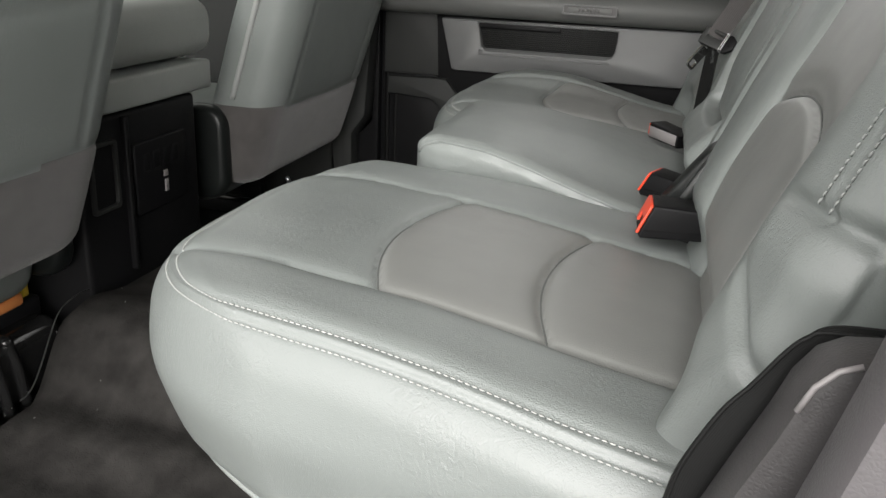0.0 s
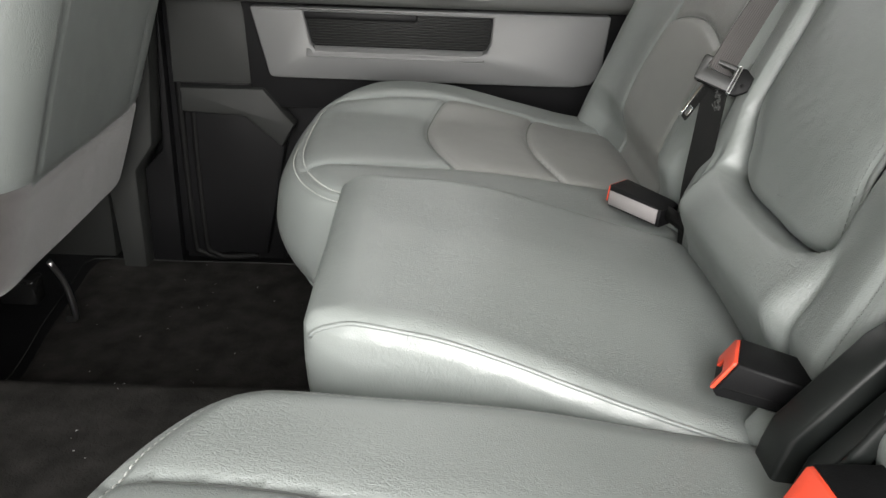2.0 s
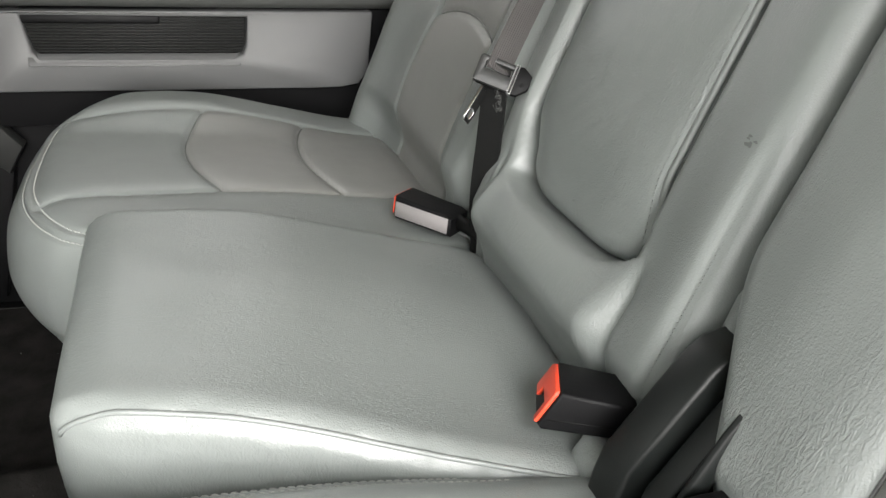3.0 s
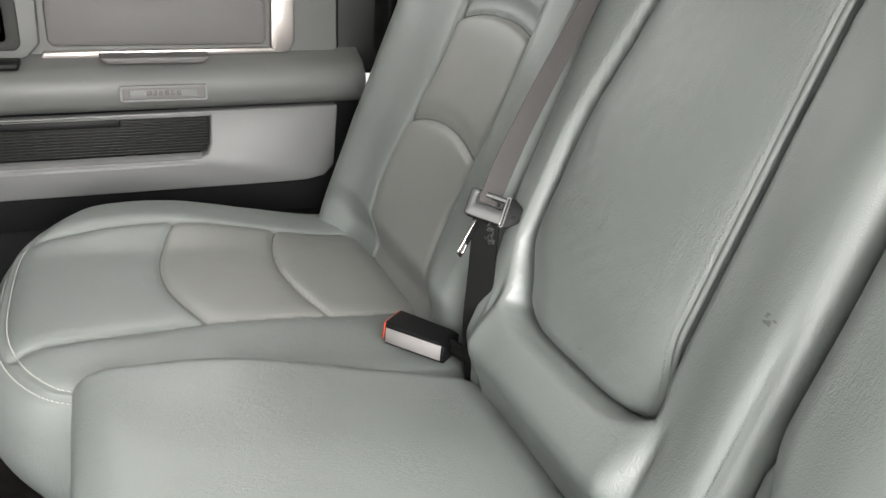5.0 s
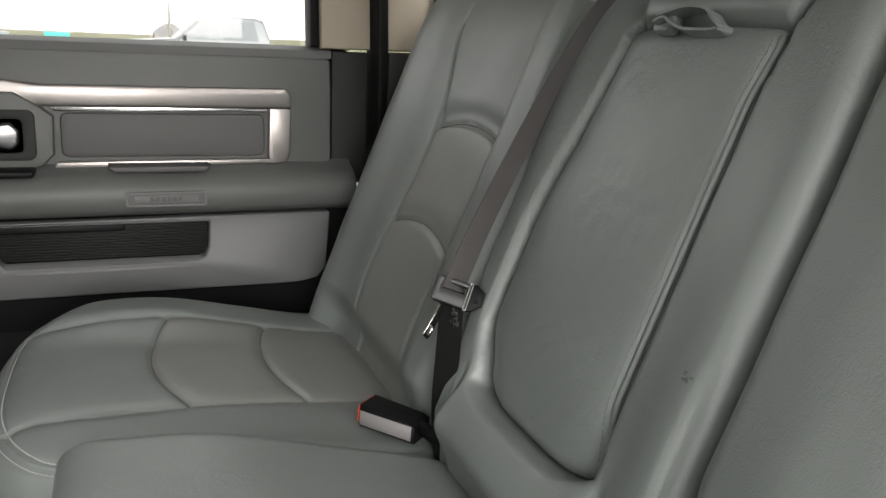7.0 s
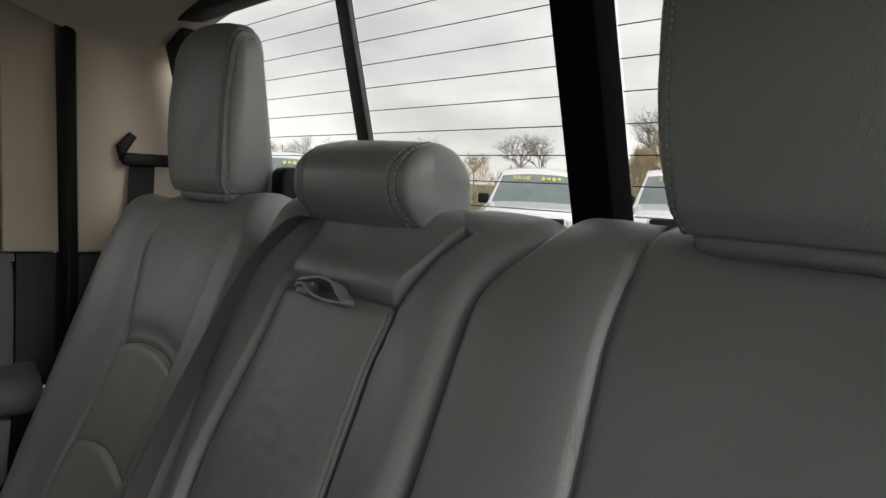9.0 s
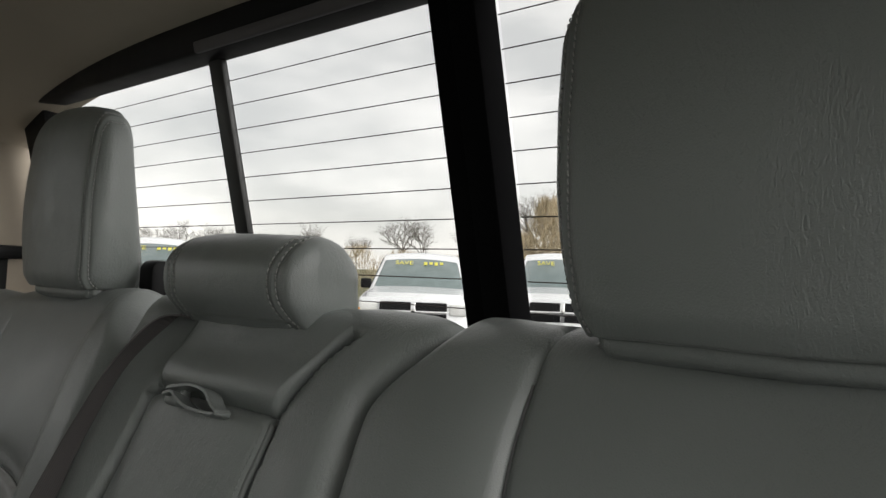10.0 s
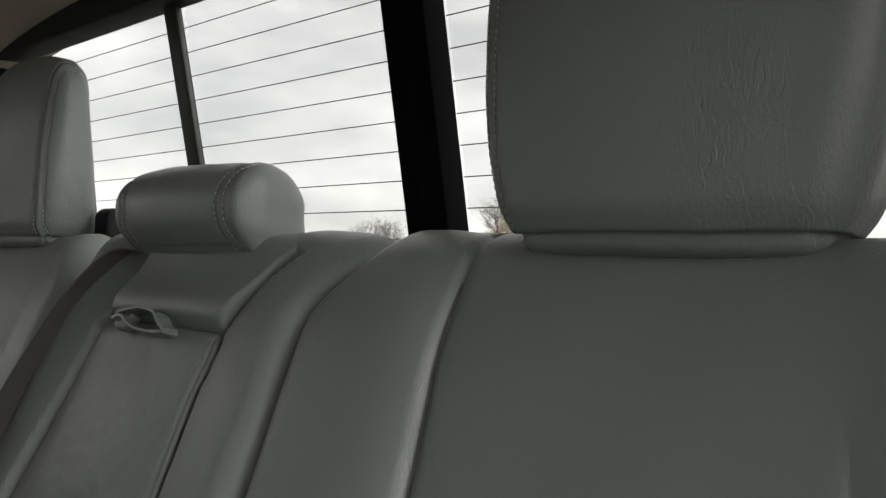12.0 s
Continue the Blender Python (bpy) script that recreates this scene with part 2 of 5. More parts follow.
def prism_bm(outline, axis, lo, hi, bevel=0.0, seg=2):
    """An outline in the plane across axis (0 x, 1 y, 2 z), drawn out from lo to hi along it."""
    b = bmesh.new()

    def at(p, h):
        q = list(p)
        q.insert(axis, h)
        return q
    low = [b.verts.new(at(p, lo)) for p in outline]
    high = [b.verts.new(at(p, hi)) for p in outline]
    k = len(outline)
    caps = [b.faces.new(low), b.faces.new(high[::-1])]
    for i in range(k):
        b.faces.new((low[i], high[i], high[(i + 1) % k], low[(i + 1) % k]))
    bmesh.ops.recalc_face_normals(b, faces=b.faces[:])
    if bevel:
        edges = {e for f in caps for e in f.edges}
        bmesh.ops.bevel(b, geom=list(edges), offset=bevel, segments=seg, profile=0.5, affect="EDGES")
    return b


def rounded(x0, y0, x1, y1, r, n=6):
    """The outline of a rectangle with round corners."""
    out = []
    for cx, cy, a in ((x1 - r, y1 - r, 0), (x0 + r, y1 - r, 90), (x0 + r, y0 + r, 180), (x1 - r, y0 + r, 270)):
        for i in range(n + 1):
            w = radians(a + 90 * i / n)
            out.append((cx + r * math.cos(w), cy + r * math.sin(w)))
    return out


def ring_bm(outer, inner, axis, lo, hi, bevel=0.0):
    """A frame between two outlines of equally many points."""
    b = bmesh.new()

    def at(p, h):
        q = list(p)
        q.insert(axis, h)
        return b.verts.new(q)
    k = len(outer)
    ol, oh, il, ih = ([at(p, h) for p in some] for some, h in ((outer, lo), (outer, hi), (inner, lo), (inner, hi)))
    for i in range(k):
        j = (i + 1) % k
        for q in ((ol[i], ol[j], oh[j], oh[i]), (il[j], il[i], ih[i], ih[j]), (oh[i], oh[j], ih[j], ih[i]), (ol[j], ol[i], il[i], il[j])):
            b.faces.new(q)
    bmesh.ops.recalc_face_normals(b, faces=b.faces[:])
    if bevel:
        sharp = [e for e in b.edges if len(e.link_faces) == 2 and e.calc_face_angle(0) > 0.9]
        bmesh.ops.bevel(b, geom=sharp, offset=bevel, segments=2, profile=0.5, affect="EDGES")
    return b


def tube(points, radius, sides=8, closed=False):
    """Vertices and faces of a tube along points; radius may be a list."""
    pts = [Vector(p) for p in points]
    k = len(pts)
    radii = radius if isinstance(radius, (list, tuple)) else [radius] * k
    verts, faces = [], []
    up = Vector((0.013, 0.021, 1.0)).normalized()
    for i, p in enumerate(pts):
        a = pts[i - 1] if i or closed else p
        c = pts[(i + 1) % k] if i < k - 1 or closed else p
        d = (c - a).normalized()
        u = d.cross(up)
        if u.length < 1e-3:
            u = d.cross(Vector((1, 0, 0)))
        u.normalize()
        v = u.cross(d)
        for s in range(sides):
            w = 2 * math.pi * s / sides
            verts.append(p + radii[i] * (math.cos(w) * u + math.sin(w) * v))
    for i in range(k if closed else k - 1):
        j = (i + 1) % k
        for s in range(sides):
            r = (s + 1) % sides
            faces.append((i * sides + s, i * sides + r, j * sides + r, j * sides + s))
    if not closed:
        faces.append(tuple(range(sides))[::-1])
        faces.append(tuple((k - 1) * sides + s for s in range(sides)))
    return verts, faces


def tube_part(name, points, radius, mat, parent=None, label="", sides=8, closed=False):
    v, f = tube(points, radius, sides, closed)
    return raw_part(name, v, f, mat, parent, label)


def resample(points, step):
    pts = [Vector(p) for p in points]
    out, carry = [], 0.0
    for a, c in zip(pts, pts[1:]):
        length = (c - a).length
        if length < 1e-9:
            continue
        t = carry
        while t < length:
            out.append((a + (c - a) * (t / length), (c - a) / length))
            t += step
        carry = t - length
    return out


def stitches(name, points, normal_of, parent, mat=None, pitch=0.0062, size=0.0042, rad=0.0007):
    """A row of short thread stitches along points, as one part."""
    verts, faces = [], []
    for p, d in resample(points, pitch):
        nrm = normal_of(p)
        v, f = tube([p - d * size / 2, p - d * size / 4 + nrm * rad, p + d * size / 4 + nrm * rad, p + d * size / 2], [rad * 0.7, rad, rad, rad * 0.7], 5)
        o = len(verts)
        verts += v
        faces += [tuple(i + o for i in q) for q in f]
    ob = raw_part(name, verts, faces, mat or THREAD, parent)
    return tagged(ob, kind="stuff")


def ribbon(name, points, widths, thick, mat, parent=None, label="", side=None):
    """A strap along points; side: the direction of its width (one for all, or one for each point)."""
    pts = [Vector(p) for p in points]
    k = len(pts)
    ws = widths if isinstance(widths, (list, tuple)) else [widths] * k
    verts, faces, run = [], [], [0.0]
    for i in range(1, k):
        run.append(run[-1] + (pts[i] - pts[i - 1]).length)
    for i, p in enumerate(pts):
        d = (pts[min(i + 1, k - 1)] - pts[max(i - 1, 0)]).normalized()
        s = Vector(side[i] if isinstance(side, list) else side)
        s = (s - d * s.dot(d)).normalized()
        nn = d.cross(s)
        for a, c in ((-1, 1), (1, 1), (1, -1), (-1, -1)):
            verts.append(p + s * (a * ws[i] / 2) + nn * (c * thick / 2))
    for i in range(k - 1):
        for a in range(4):
            c = (a + 1) % 4
            faces.append((i * 4 + a, i * 4 + c, i * 4 + 4 + c, i * 4 + 4 + a))
    faces.append((3, 2, 1, 0))
    faces.append(tuple((k - 1) * 4 + a for a in range(4)))
    ob = raw_part(name, verts, faces, mat, parent, label, smooth=False)
    uv = ob.data.uv_layers.new(name="uv")
    for poly in ob.data.polygons:
        for li in poly.loop_indices:
            vi = ob.data.loops[li].vertex_index
            uv.data[li].uv = ((vi % 4 in (1, 2)) * ws[vi // 4], run[vi // 4])
    return ob


def spline(ctrl, n=8):
    """A smooth line through the control points."""
    p = [Vector(c) for c in ctrl]
    p = [2 * p[0] - p[1]] + p + [2 * p[-1] - p[-2]]
    out = []
    for i in range(1, len(p) - 2):
        for j in range(n):
            t = j / n
            out.append(0.5 * (2 * p[i] + (p[i + 1] - p[i - 1]) * t + (2 * p[i - 1] - 5 * p[i] + 4 * p[i + 1] - p[i + 2]) * t * t
                              + (3 * p[i] - p[i - 1] - 3 * p[i + 1] + p[i + 2]) * t ** 3))
    out.append(p[-2])
    return out


class Pad:
    """A padded block: a box with large round edges, whose surface a warp bends and seams crease.
    lo, hi: its corners; r: its radii along the axes; warp(p) -> place; crease(p, d) -> depth inwards in metres;
    zone(p, d) -> the name of the panel to which a spot of the surface belongs. p: a spot of the round box, d: its outward way."""

    def __init__(self, lo, hi, r, step, warp, crease):
        self.mirror, self.counts, self.lines, self.span = False, None, [], (1, 1, 1)
        self.lo, self.hi, self.r, self.step, self.warp, self.crease = Vector(lo), Vector(hi), Vector(r), step, warp, crease

    def spot(self, q):
        inner = Vector([min(max(q[i], self.lo[i] + self.r[i]), self.hi[i] - self.r[i]) for i in range(3)])
        d = Vector([(q[i] - inner[i]) / self.r[i] for i in range(3)])
        d = d.normalized()
        p = Vector([inner[i] + self.r[i] * d[i] for i in range(3)])
        nrm = Vector([d[i] / self.r[i] for i in range(3)]).normalized()
        return p, nrm

    def place(self, q):
        p, d = self.spot(q)
        return Vector(self.warp(p - d * self.crease(p, d)))

    def on(self, p, d, lift=0.0):
        return Vector(self.warp(Vector(p) + Vector(d) * lift))

    def build(self, zones, parent, zone):
        """zones: name of panel -> (part's name, material, label). The panels' borders run along self.lines: (axis, offset(p)) pairs on the
        face z = hi, whose nearest vertices are drawn onto them."""
        n = self.counts or [max(2, round((self.hi[i] - self.lo[i]) / self.step)) for i in range(3)]
        index, verts, spots, held, quads = {}, [], [], [], {}
        ext = self.hi - self.lo
        cell = [ext[i] / n[i] for i in range(3)]

        def vert(key):
            if key not in index:
                q = [self.lo[i] + cell[i] * key[i] for i in range(3)]
                on = set()
                if key[2] == n[2]:
                    for number, (axis, offset) in enumerate(self.lines):
                        off = offset(self.spot(q)[0])
                        if off is not None and abs(off) <= 0.51 * cell[axis] * self.span[axis]:
                            for _ in range(2):
                                q[axis] -= offset(self.spot(q)[0]) / self.span[axis]
                            on.add(number)
                index[key] = len(verts)
                verts.append(self.place(q))
                spots.append(q)
                held.append(on)
            return index[key]
        faces = []
        for ax in range(3):
            a, c = [i for i in range(3) if i != ax]
            for end in (0, n[ax]):
                flip = ((end > 0) == (ax == 1)) != self.mirror
                for i in range(n[a]):
                    for j in range(n[c]):
                        ids = []
                        for di, dj in ((0, 0), (1, 0), (1, 1), (0, 1)):
                            k = [0, 0, 0]
                            k[ax], k[a], k[c] = end, i + di, j + dj
                            ids.append(vert(tuple(k)))
                        if flip:
                            ids = ids[::-1]
                        for d in (0, 1):
                            if held[ids[d]] & held[ids[d + 2]] - held[ids[d + 1]] - held[ids[(d + 3) % 4]]:
                                faces += [(ids[d], ids[d + 1], ids[d + 2]), (ids[d + 2], ids[(d + 3) % 4], ids[d])]
                                break
                        else:
                            faces.append(tuple(ids))
        for f in faces:
            mid = [sum(spots[v][m] for v in f) / len(f) for m in range(3)]
            quads.setdefault(zone(*self.spot(mid)), []).append(f)
        whole = bpy.data.meshes.new("whole")
        whole.from_pydata(verts, [], faces)
        whole.update()
        normals = [tuple(v.normal) for v in whole.vertices]
        bpy.data.meshes.remove(whole)
        made = {}
        for name, some in quads.items():
            used = sorted({i for f in some for i in f})
            at = {i: m for m, i in enumerate(used)}
            pn, mat, label = zones[name]
            made[name] = raw_part(pn, [verts[i] for i in used], [tuple(at[i] for i in f) for f in some], mat, parent, label)
            made[name].data.normals_split_custom_set_from_vertices([normals[i] for i in used])
        return made


def bell(d, w):
    return math.exp(-(d / w) ** 2)


def smooth_step(a, b, x):
    t = min(1.0, max(0.0, (x - a) / (b - a)))
    return t * t * (3 - 2 * t)


# ---- cab structure ----
FLOOR = tagged(new("floor"), "charcoal carpeted cab floor", "floor", kind="structure")
part("floor_pan", box_bm((-1.7, -0.86, -0.06), (0.62, 0.90, 0.0)), BLACK, FLOOR, "black floor under the front seats", smooth=False)
# carpet laid over the tunnel, with a rolled front edge
def tunnel(y):
    """The height of the drive tunnel under the carpet."""
    return 0.034 * smooth_step(-0.46, -0.38, y) * smooth_step(0.40, 0.30, y) + 0.090 * smooth_step(-0.345, -0.250, y) * smooth_step(0.285, 0.205, y) + 0.018 * bell(y + 0.215, 0.06)


def carpet_sheet():
    verts, faces = [], []
    nx, ny = 46, 150
    for i in range(nx + 1):
        for j in range(ny + 1):
            y = -0.84 + 1.662 * j / ny
            edge = -0.645 + 0.038 * smooth_step(-0.46, -0.38, y) - 0.030 * smooth_step(0.20, 0.36, y) - 0.10 * max(0.0, y - 0.36) + 0.014 * smooth_step(0.785, 0.822, y) ** 2 + 0.002 * math.sin(19 * y)
            x = edge + (0.36 - edge) * i / nx
            z = 0.012 + 0.0025 * noise.noise((x * 9, y * 9, 0)) + tunnel(y) + 0.03 * smooth_step(-0.2, 0.2, x)
            if i == 0:
                z -= 0.02
            verts.append((x, y, z))
    for i in range(nx):
        for j in range(ny):
            a = i * (ny + 1) + j
            faces.append((a, a + ny + 1, a + ny + 2, a + 1))
    return verts, faces
v, f = carpet_sheet()
raw_part("floor_mat", v, f, CARPET, FLOOR, "dark carpet mat with lint")
rim = [v[j] for j in range(44, 151)] + [v[i * 151 + 150] for i in range(1, 20)]
tube_part("binding", [(x, y, z + (0.021 if i < 107 else 0.001)) for i, (x, y, z) in enumerate(rim)], 0.0011, DARK, FLOOR, "grey bound edge of the mat", sides=6)

lv, lf = [], []
lr = random.Random(4)
for i in range(160):
    x, y = lr.uniform(-0.62, 0.1), lr.uniform(-0.8, 0.8)
    z = 0.0165 + tunnel(y) + 0.03 * smooth_step(-0.2, 0.2, x)
    a, k = lr.uniform(0, 6.3), lr.uniform(0.0006, 0.0022)
    o = len(lv)
    lv += [(x + k * math.cos(a), y + k * math.sin(a), z), (x - k * math.sin(a) * 0.6, y + k * math.cos(a) * 0.6, z), (x - k * math.cos(a), y - k * math.sin(a), z), (x, y, z + 0.001)]
    lf += [(o, o + 1, o + 3), (o + 1, o + 2, o + 3), (o + 2, o, o + 3)]
tagged(raw_part("lint", lv, lf, THREAD, FLOOR, "pale lint specks"), kind="stuff")

roof = tagged(new("ceiling"), "beige fabric headliner", "headliner", kind="structure")
def roof_sheet():
    verts, faces = [], []
    nx, ny = 30, 40
    for i in range(nx + 1):
        for j in range(ny + 1):
            x = -1.25 + 1.80 * i / nx
            y = -0.80 + 1.60 * j / ny
            rear = smooth_step(0.10, 0.55, x)
            z = 1.315 - 0.105 * rear - 0.075 * abs(y / 0.8) ** 3.5
            verts.append((x, y, z))
    k = len(verts)
    verts += [(x, y, z + 0.05) for x, y, z in verts]
    w = ny + 1
    for i in range(nx):
        for j in range(ny):
            a = i * w + j
            faces.append((a, a + 1, a + w + 1, a + w))
            faces.append((k + a, k + a + w, k + a + w + 1, k + a + 1))
    for i in range(nx):
        for a, c in ((i * w, (i + 1) * w), (i * w + ny, (i + 1) * w + ny)):
            faces.append((a, c, k + c, k + a))
    for j in range(ny):
        for a, c in ((j, j + 1), (nx * w + j, nx * w + j + 1)):
            faces.append((a, c, k + c, k + a))
    return verts, faces
v, f = roof_sheet()
raw_part("headliner", v, f, HEADLINER, roof)


def win_x(z):
    """The rear window's plane."""
    return 0.527 + 0.24 * (1.180 - z)


def slab(name, y0, y1, z0, z1, thick, mat, parent, label="", off=0.0, bevel=0.004):
    """A board in the rear window's plane."""
    b = box_bm((-thick / 2, y0, z0), (thick / 2, y1, z1), bevel)
    for vert in b.verts:
        vert.co.x += win_x(vert.co.z) + off
    return part(name, b, mat, parent, label, angle=40)


back = tagged(new("wall_rear"), "dark cab back wall below the rear window", "wall", kind="structure")
slab("back_panel", -0.80, 0.80, 0.0, 0.862, 0.03, BLACK, back, off=0.03)
window = tagged(new("window_1"), "rear cab window with a sliding middle pane and defroster lines", "window", kind="structure")
slab("header", -0.74, 0.74, 1.182, 1.230, 0.04, BLACK, window, "black header strip", off=-0.012)
slab("sill", -0.74, 0.74, 0.848, 0.872, 0.05, BLACK, window)
for sgn in (-1, 1):
    slab("side_frame", min(sgn * 0.650, sgn * 0.74), max(sgn * 0.650, sgn * 0.74), 0.866, 1.195, 0.03, BLACK, window)
slab("mullion", 0.170, 0.198, 0.866, 1.195, 0.010, LATCHGREY, window)
slab("slider_header", -0.157, 0.168, 1.180, 1.192, 0.006, PALETRIM, window, "grey top rail of the sliding pane", off=-0.036, bevel=0.002)
slab("mullion", -0.190, -0.157, 0.866, 1.195, 0.022, FRAMEBLACK, window)
slab("slider_frame", -0.222, -0.192, 0.866, 1.195, 0.030, FRAMEBLACK, window, off=-0.012)
for y0, y1 in ((-0.650, -0.222), (-0.157, 0.170), (0.198, 0.650)):
    g = slab("pane", y0, y1, 0.866, 1.195, 0.004, GLASS, window, off=0.006, bevel=0)
    g.visible_shadow = False
for i in range(11):
    z = 1.159 - 0.0265 * i
    for y0, y1 in ((-0.650, -0.222), (-0.157, 0.170), (0.198, 0.650)):
        tube_part("defroster_line", [(win_x(z) + 0.002, y0, z), (win_x(z) + 0.002, y1, z)], 0.00055, DEFROST, window, sides=5)

# pillars and body side by the far door
side = tagged(new("wall_side"), "pillar trim beside the closed rear door", "pillar trim", kind="structure")
def board(name, outline, y0, y1, mat, parent, label="", bevel=0.004):
    """A board across y with an outline in x and z."""
    return part(name, prism_bm(outline, 1, y0, y1, bevel), mat, parent, label, angle=35)
board("rear_pillar_trim", [(0.397, 0.797), (0.62, 0.797), (0.56, 1.30), (0.385, 1.30)], 0.80, 0.86, BEIGE, side, "beige upper trim of the rear pillar", 0.008)
board("rear_pillar_base", [(0.397, 0.0), (0.64, 0.0), (0.62, 0.795), (0.397, 0.795)], 0.795, 0.87, DARK, side, "dark lower trim of the rear pillar", 0.006)
board("seal", [(0.378, 0.05), (0.396, 0.05), (0.396, 0.796), (0.384, 1.30), (0.366, 1.30), (0.378, 0.796)], 0.79, 0.87, RUBBER, side, "black rubber door seal")
board("roof_rail", [(-0.60, 1.225), (0.345, 1.225), (0.345, 1.34), (-0.60, 1.34)], 0.775, 0.87, BEIGE, side)
# B pillar with its step and seal
board("middle_pillar_trim", [(-0.60, 0.0), (-0.555, 0.0), (-0.555, 0.21), (-0.52, 0.26), (-0.495, 0.60), (-0.49, 1.30), (-0.62, 1.30), (-0.62, 0.3)], 0.79, 0.90, DARK, side, "dark grey middle pillar trim", 0.008)
board("middle_pillar_foot", [(-0.555, 0.0), (-0.497, 0.0), (-0.497, 0.60), (-0.515, 0.24), (-0.552, 0.20)], 0.83, 0.90, BLACK, side)
for dx in (0.0, 0.022):
    tube_part("seal_bead", spline([(-0.48 + dx, 0.845 + dx / 3, 1.25), (-0.478 + dx, 0.845 + dx / 3, 0.6), (-0.475 + dx, 0.85, 0.10), (-0.455 + dx, 0.85, 0.018), (-0.35, 0.86, 0.012)], 10), 0.0075, RUBBER, side)
board("pillar_backing", [(-0.80, -0.05), (-0.28, -0.05), (-0.28, 0.80), (-0.60, 0.80), (-0.62, 1.30), (-0.80, 1.30)], 0.935, 0.95, BLACK, side)
board("door_jamb", [(-0.497, 0.0), (-0.30, 0.0), (-0.30, 1.30), (-0.497, 1.30)], 0.868, 0.93, BLACK, side)
board("sill_plate", [(-0.497, 0.0), (0.36, 0.0), (0.36, 0.14), (-0.497, 0.05)], 0.875, 0.93, BLACK, side)

# near side: the open doorway's frame, behind and above the camera
gate = tagged(new("wall_doorway"), "body side around the open rear doorway", "door frame", kind="structure")
board("rear_pillar_trim", [(0.40, 0.78), (0.60, 0.78), (0.53, 1.30), (0.36, 1.30)], -0.87, -0.80, BEIGE, gate)
board("roof_rail", [(-1.25, 1.24), (0.40, 1.24), (0.40, 1.34), (-1.25, 1.34)], -0.88, -0.79, BEIGE, gate)
board("middle_pillar_trim", [(-0.72, 0.0), (-0.62, 0.0), (-0.62, 1.30), (-0.72, 1.30)], -0.88, -0.80, DARK, gate)
board("sill_plate", [(-1.2, -0.06), (0.40, -0.06), (0.40, 0.012), (-1.2, 0.012)], -0.88, -0.83, BLACK, gate)
board("far_front_door_panel", [(-1.65, -0.05), (-0.64, -0.05), (-0.64, 0.80), (-1.65, 0.78)], 0.86, 0.92, DARK, gate)
part("dashboard", box_bm((-1.75, -0.86, 0.0), (-1.45, 0.90, 0.72), 0.05, 4), DARK, gate)
# unseen panes, added with a tint that dims light from the cab's front
shade = glass_material("tinted_glass", (0.82, 0.84, 0.82))
part("windscreen", prism_bm([(-1.50, 0.74), (-1.22, 1.30), (-1.214, 1.30), (-1.494, 0.74)], 1, -0.80, 0.82), shade, gate, "tinted windscreen", smooth=False)
board("front_window", [(-1.45, 0.79), (-0.70, 0.79), (-0.70, 1.25), (-1.22, 1.25)], 0.888, 0.892, shade, gate, "tinted front door window", 0)
part("firewall", box_bm((-1.82, -0.9, -0.05), (-1.76, 0.92, 0.78)), BLACK, gate)


# ---- far rear door ----
door = tagged(new("door_1"), "closed grey rear door panel with silver trim and a map pocket", "door", kind="structure")
Y = 0.86
board("lower_panel", rounded(-0.36, 0.03, 0.35, 0.80, 0.02), 0.872, 0.93, BLACK, door)
# upper shell with the window's ledge
board("upper_panel", [(-0.47, 0.59), (0.311, 0.59), (0.311, 0.72), (0.309, 0.775), (0.295, 0.790), (-0.47, 0.790)], 0.846, 0.90, VINYL, door, "dark grey upper door panel", 0.010)
part("ledge", prism_bm([(0.842, 0.780), (0.846, 0.793), (0.86, 0.800), (0.90, 0.800), (0.90, 0.775)], 0, -0.49, 0.309, 0.002), DOORGREY, door, "grey ledge under the window", angle=40)
board("rear_edge", [(0.312, 0.56), (0.377, 0.56), (0.376, 0.793), (0.312, 0.793)], 0.852, 0.90, DARK, door, "dark rear edge of the door", 0.004)
# silver surround of the insert
trim_top = [(-0.47, 0.6970), (-0.16, 0.6950), (0.236, 0.6950), (0.236, 0.7170), (0.226, 0.7280), (-0.16, 0.7280), (-0.20, 0.7340), (-0.47, 0.7340)]
board("silver_trim", trim_top, 0.832, 0.852, SILVER, door, "satin silver trim band", 0.005)
board("silver_trim", [(0.197, 0.6110), (0.205, 0.6000), (0.226, 0.6020), (0.236, 0.6170), (0.236, 0.6945), (0.200, 0.6945)], 0.833, 0.852, SILVER, door, "", 0.004)
board("silver_trim", [(-0.14, 0.5960), (0.2048, 0.6000), (0.2045, 0.6090), (-0.135, 0.6060)], 0.835, 0.852, SILVER, door, "", 0.003)
board("bright_line", [(-0.135, 0.6870), (0.1965, 0.6890), (0.1965, 0.6935), (-0.14, 0.6935)], 0.835, 0.850, CHROME, door, "", 0.001)
board("insert_panel", rounded(-0.128, 0.6130, 0.192, 0.6840, 0.012), 0.838, 0.852, INSERTDARK, door, "dark padded insert", 0.006)
# handle plate, bezel and handle
plate = board("handle_plate", [(-0.46, 0.5910), (-0.185, 0.5910), (-0.155, 0.6010), (-0.138, 0.6190), (-0.136, 0.6790), (-0.155, 0.6940), (-0.19, 0.7155), (-0.46, 0.7155)], 0.826, 0.85, VINYL, door, "dark plate behind the door handle", 0.006)
part("bezel", ring_bm(rounded(-0.32, 0.6110, -0.162, 0.6890, 0.012), rounded(-0.31, 0.6230, -0.180, 0.6750, 0.008), 1, 0.820, 0.828, 0.002), DARK, plate, "", angle=40)
part("handle_cup", prism_bm(rounded(-0.312, 0.6210, -0.178, 0.6770, 0.008), 1, 0.826, 0.8285), BLACK, plate, angle=40)
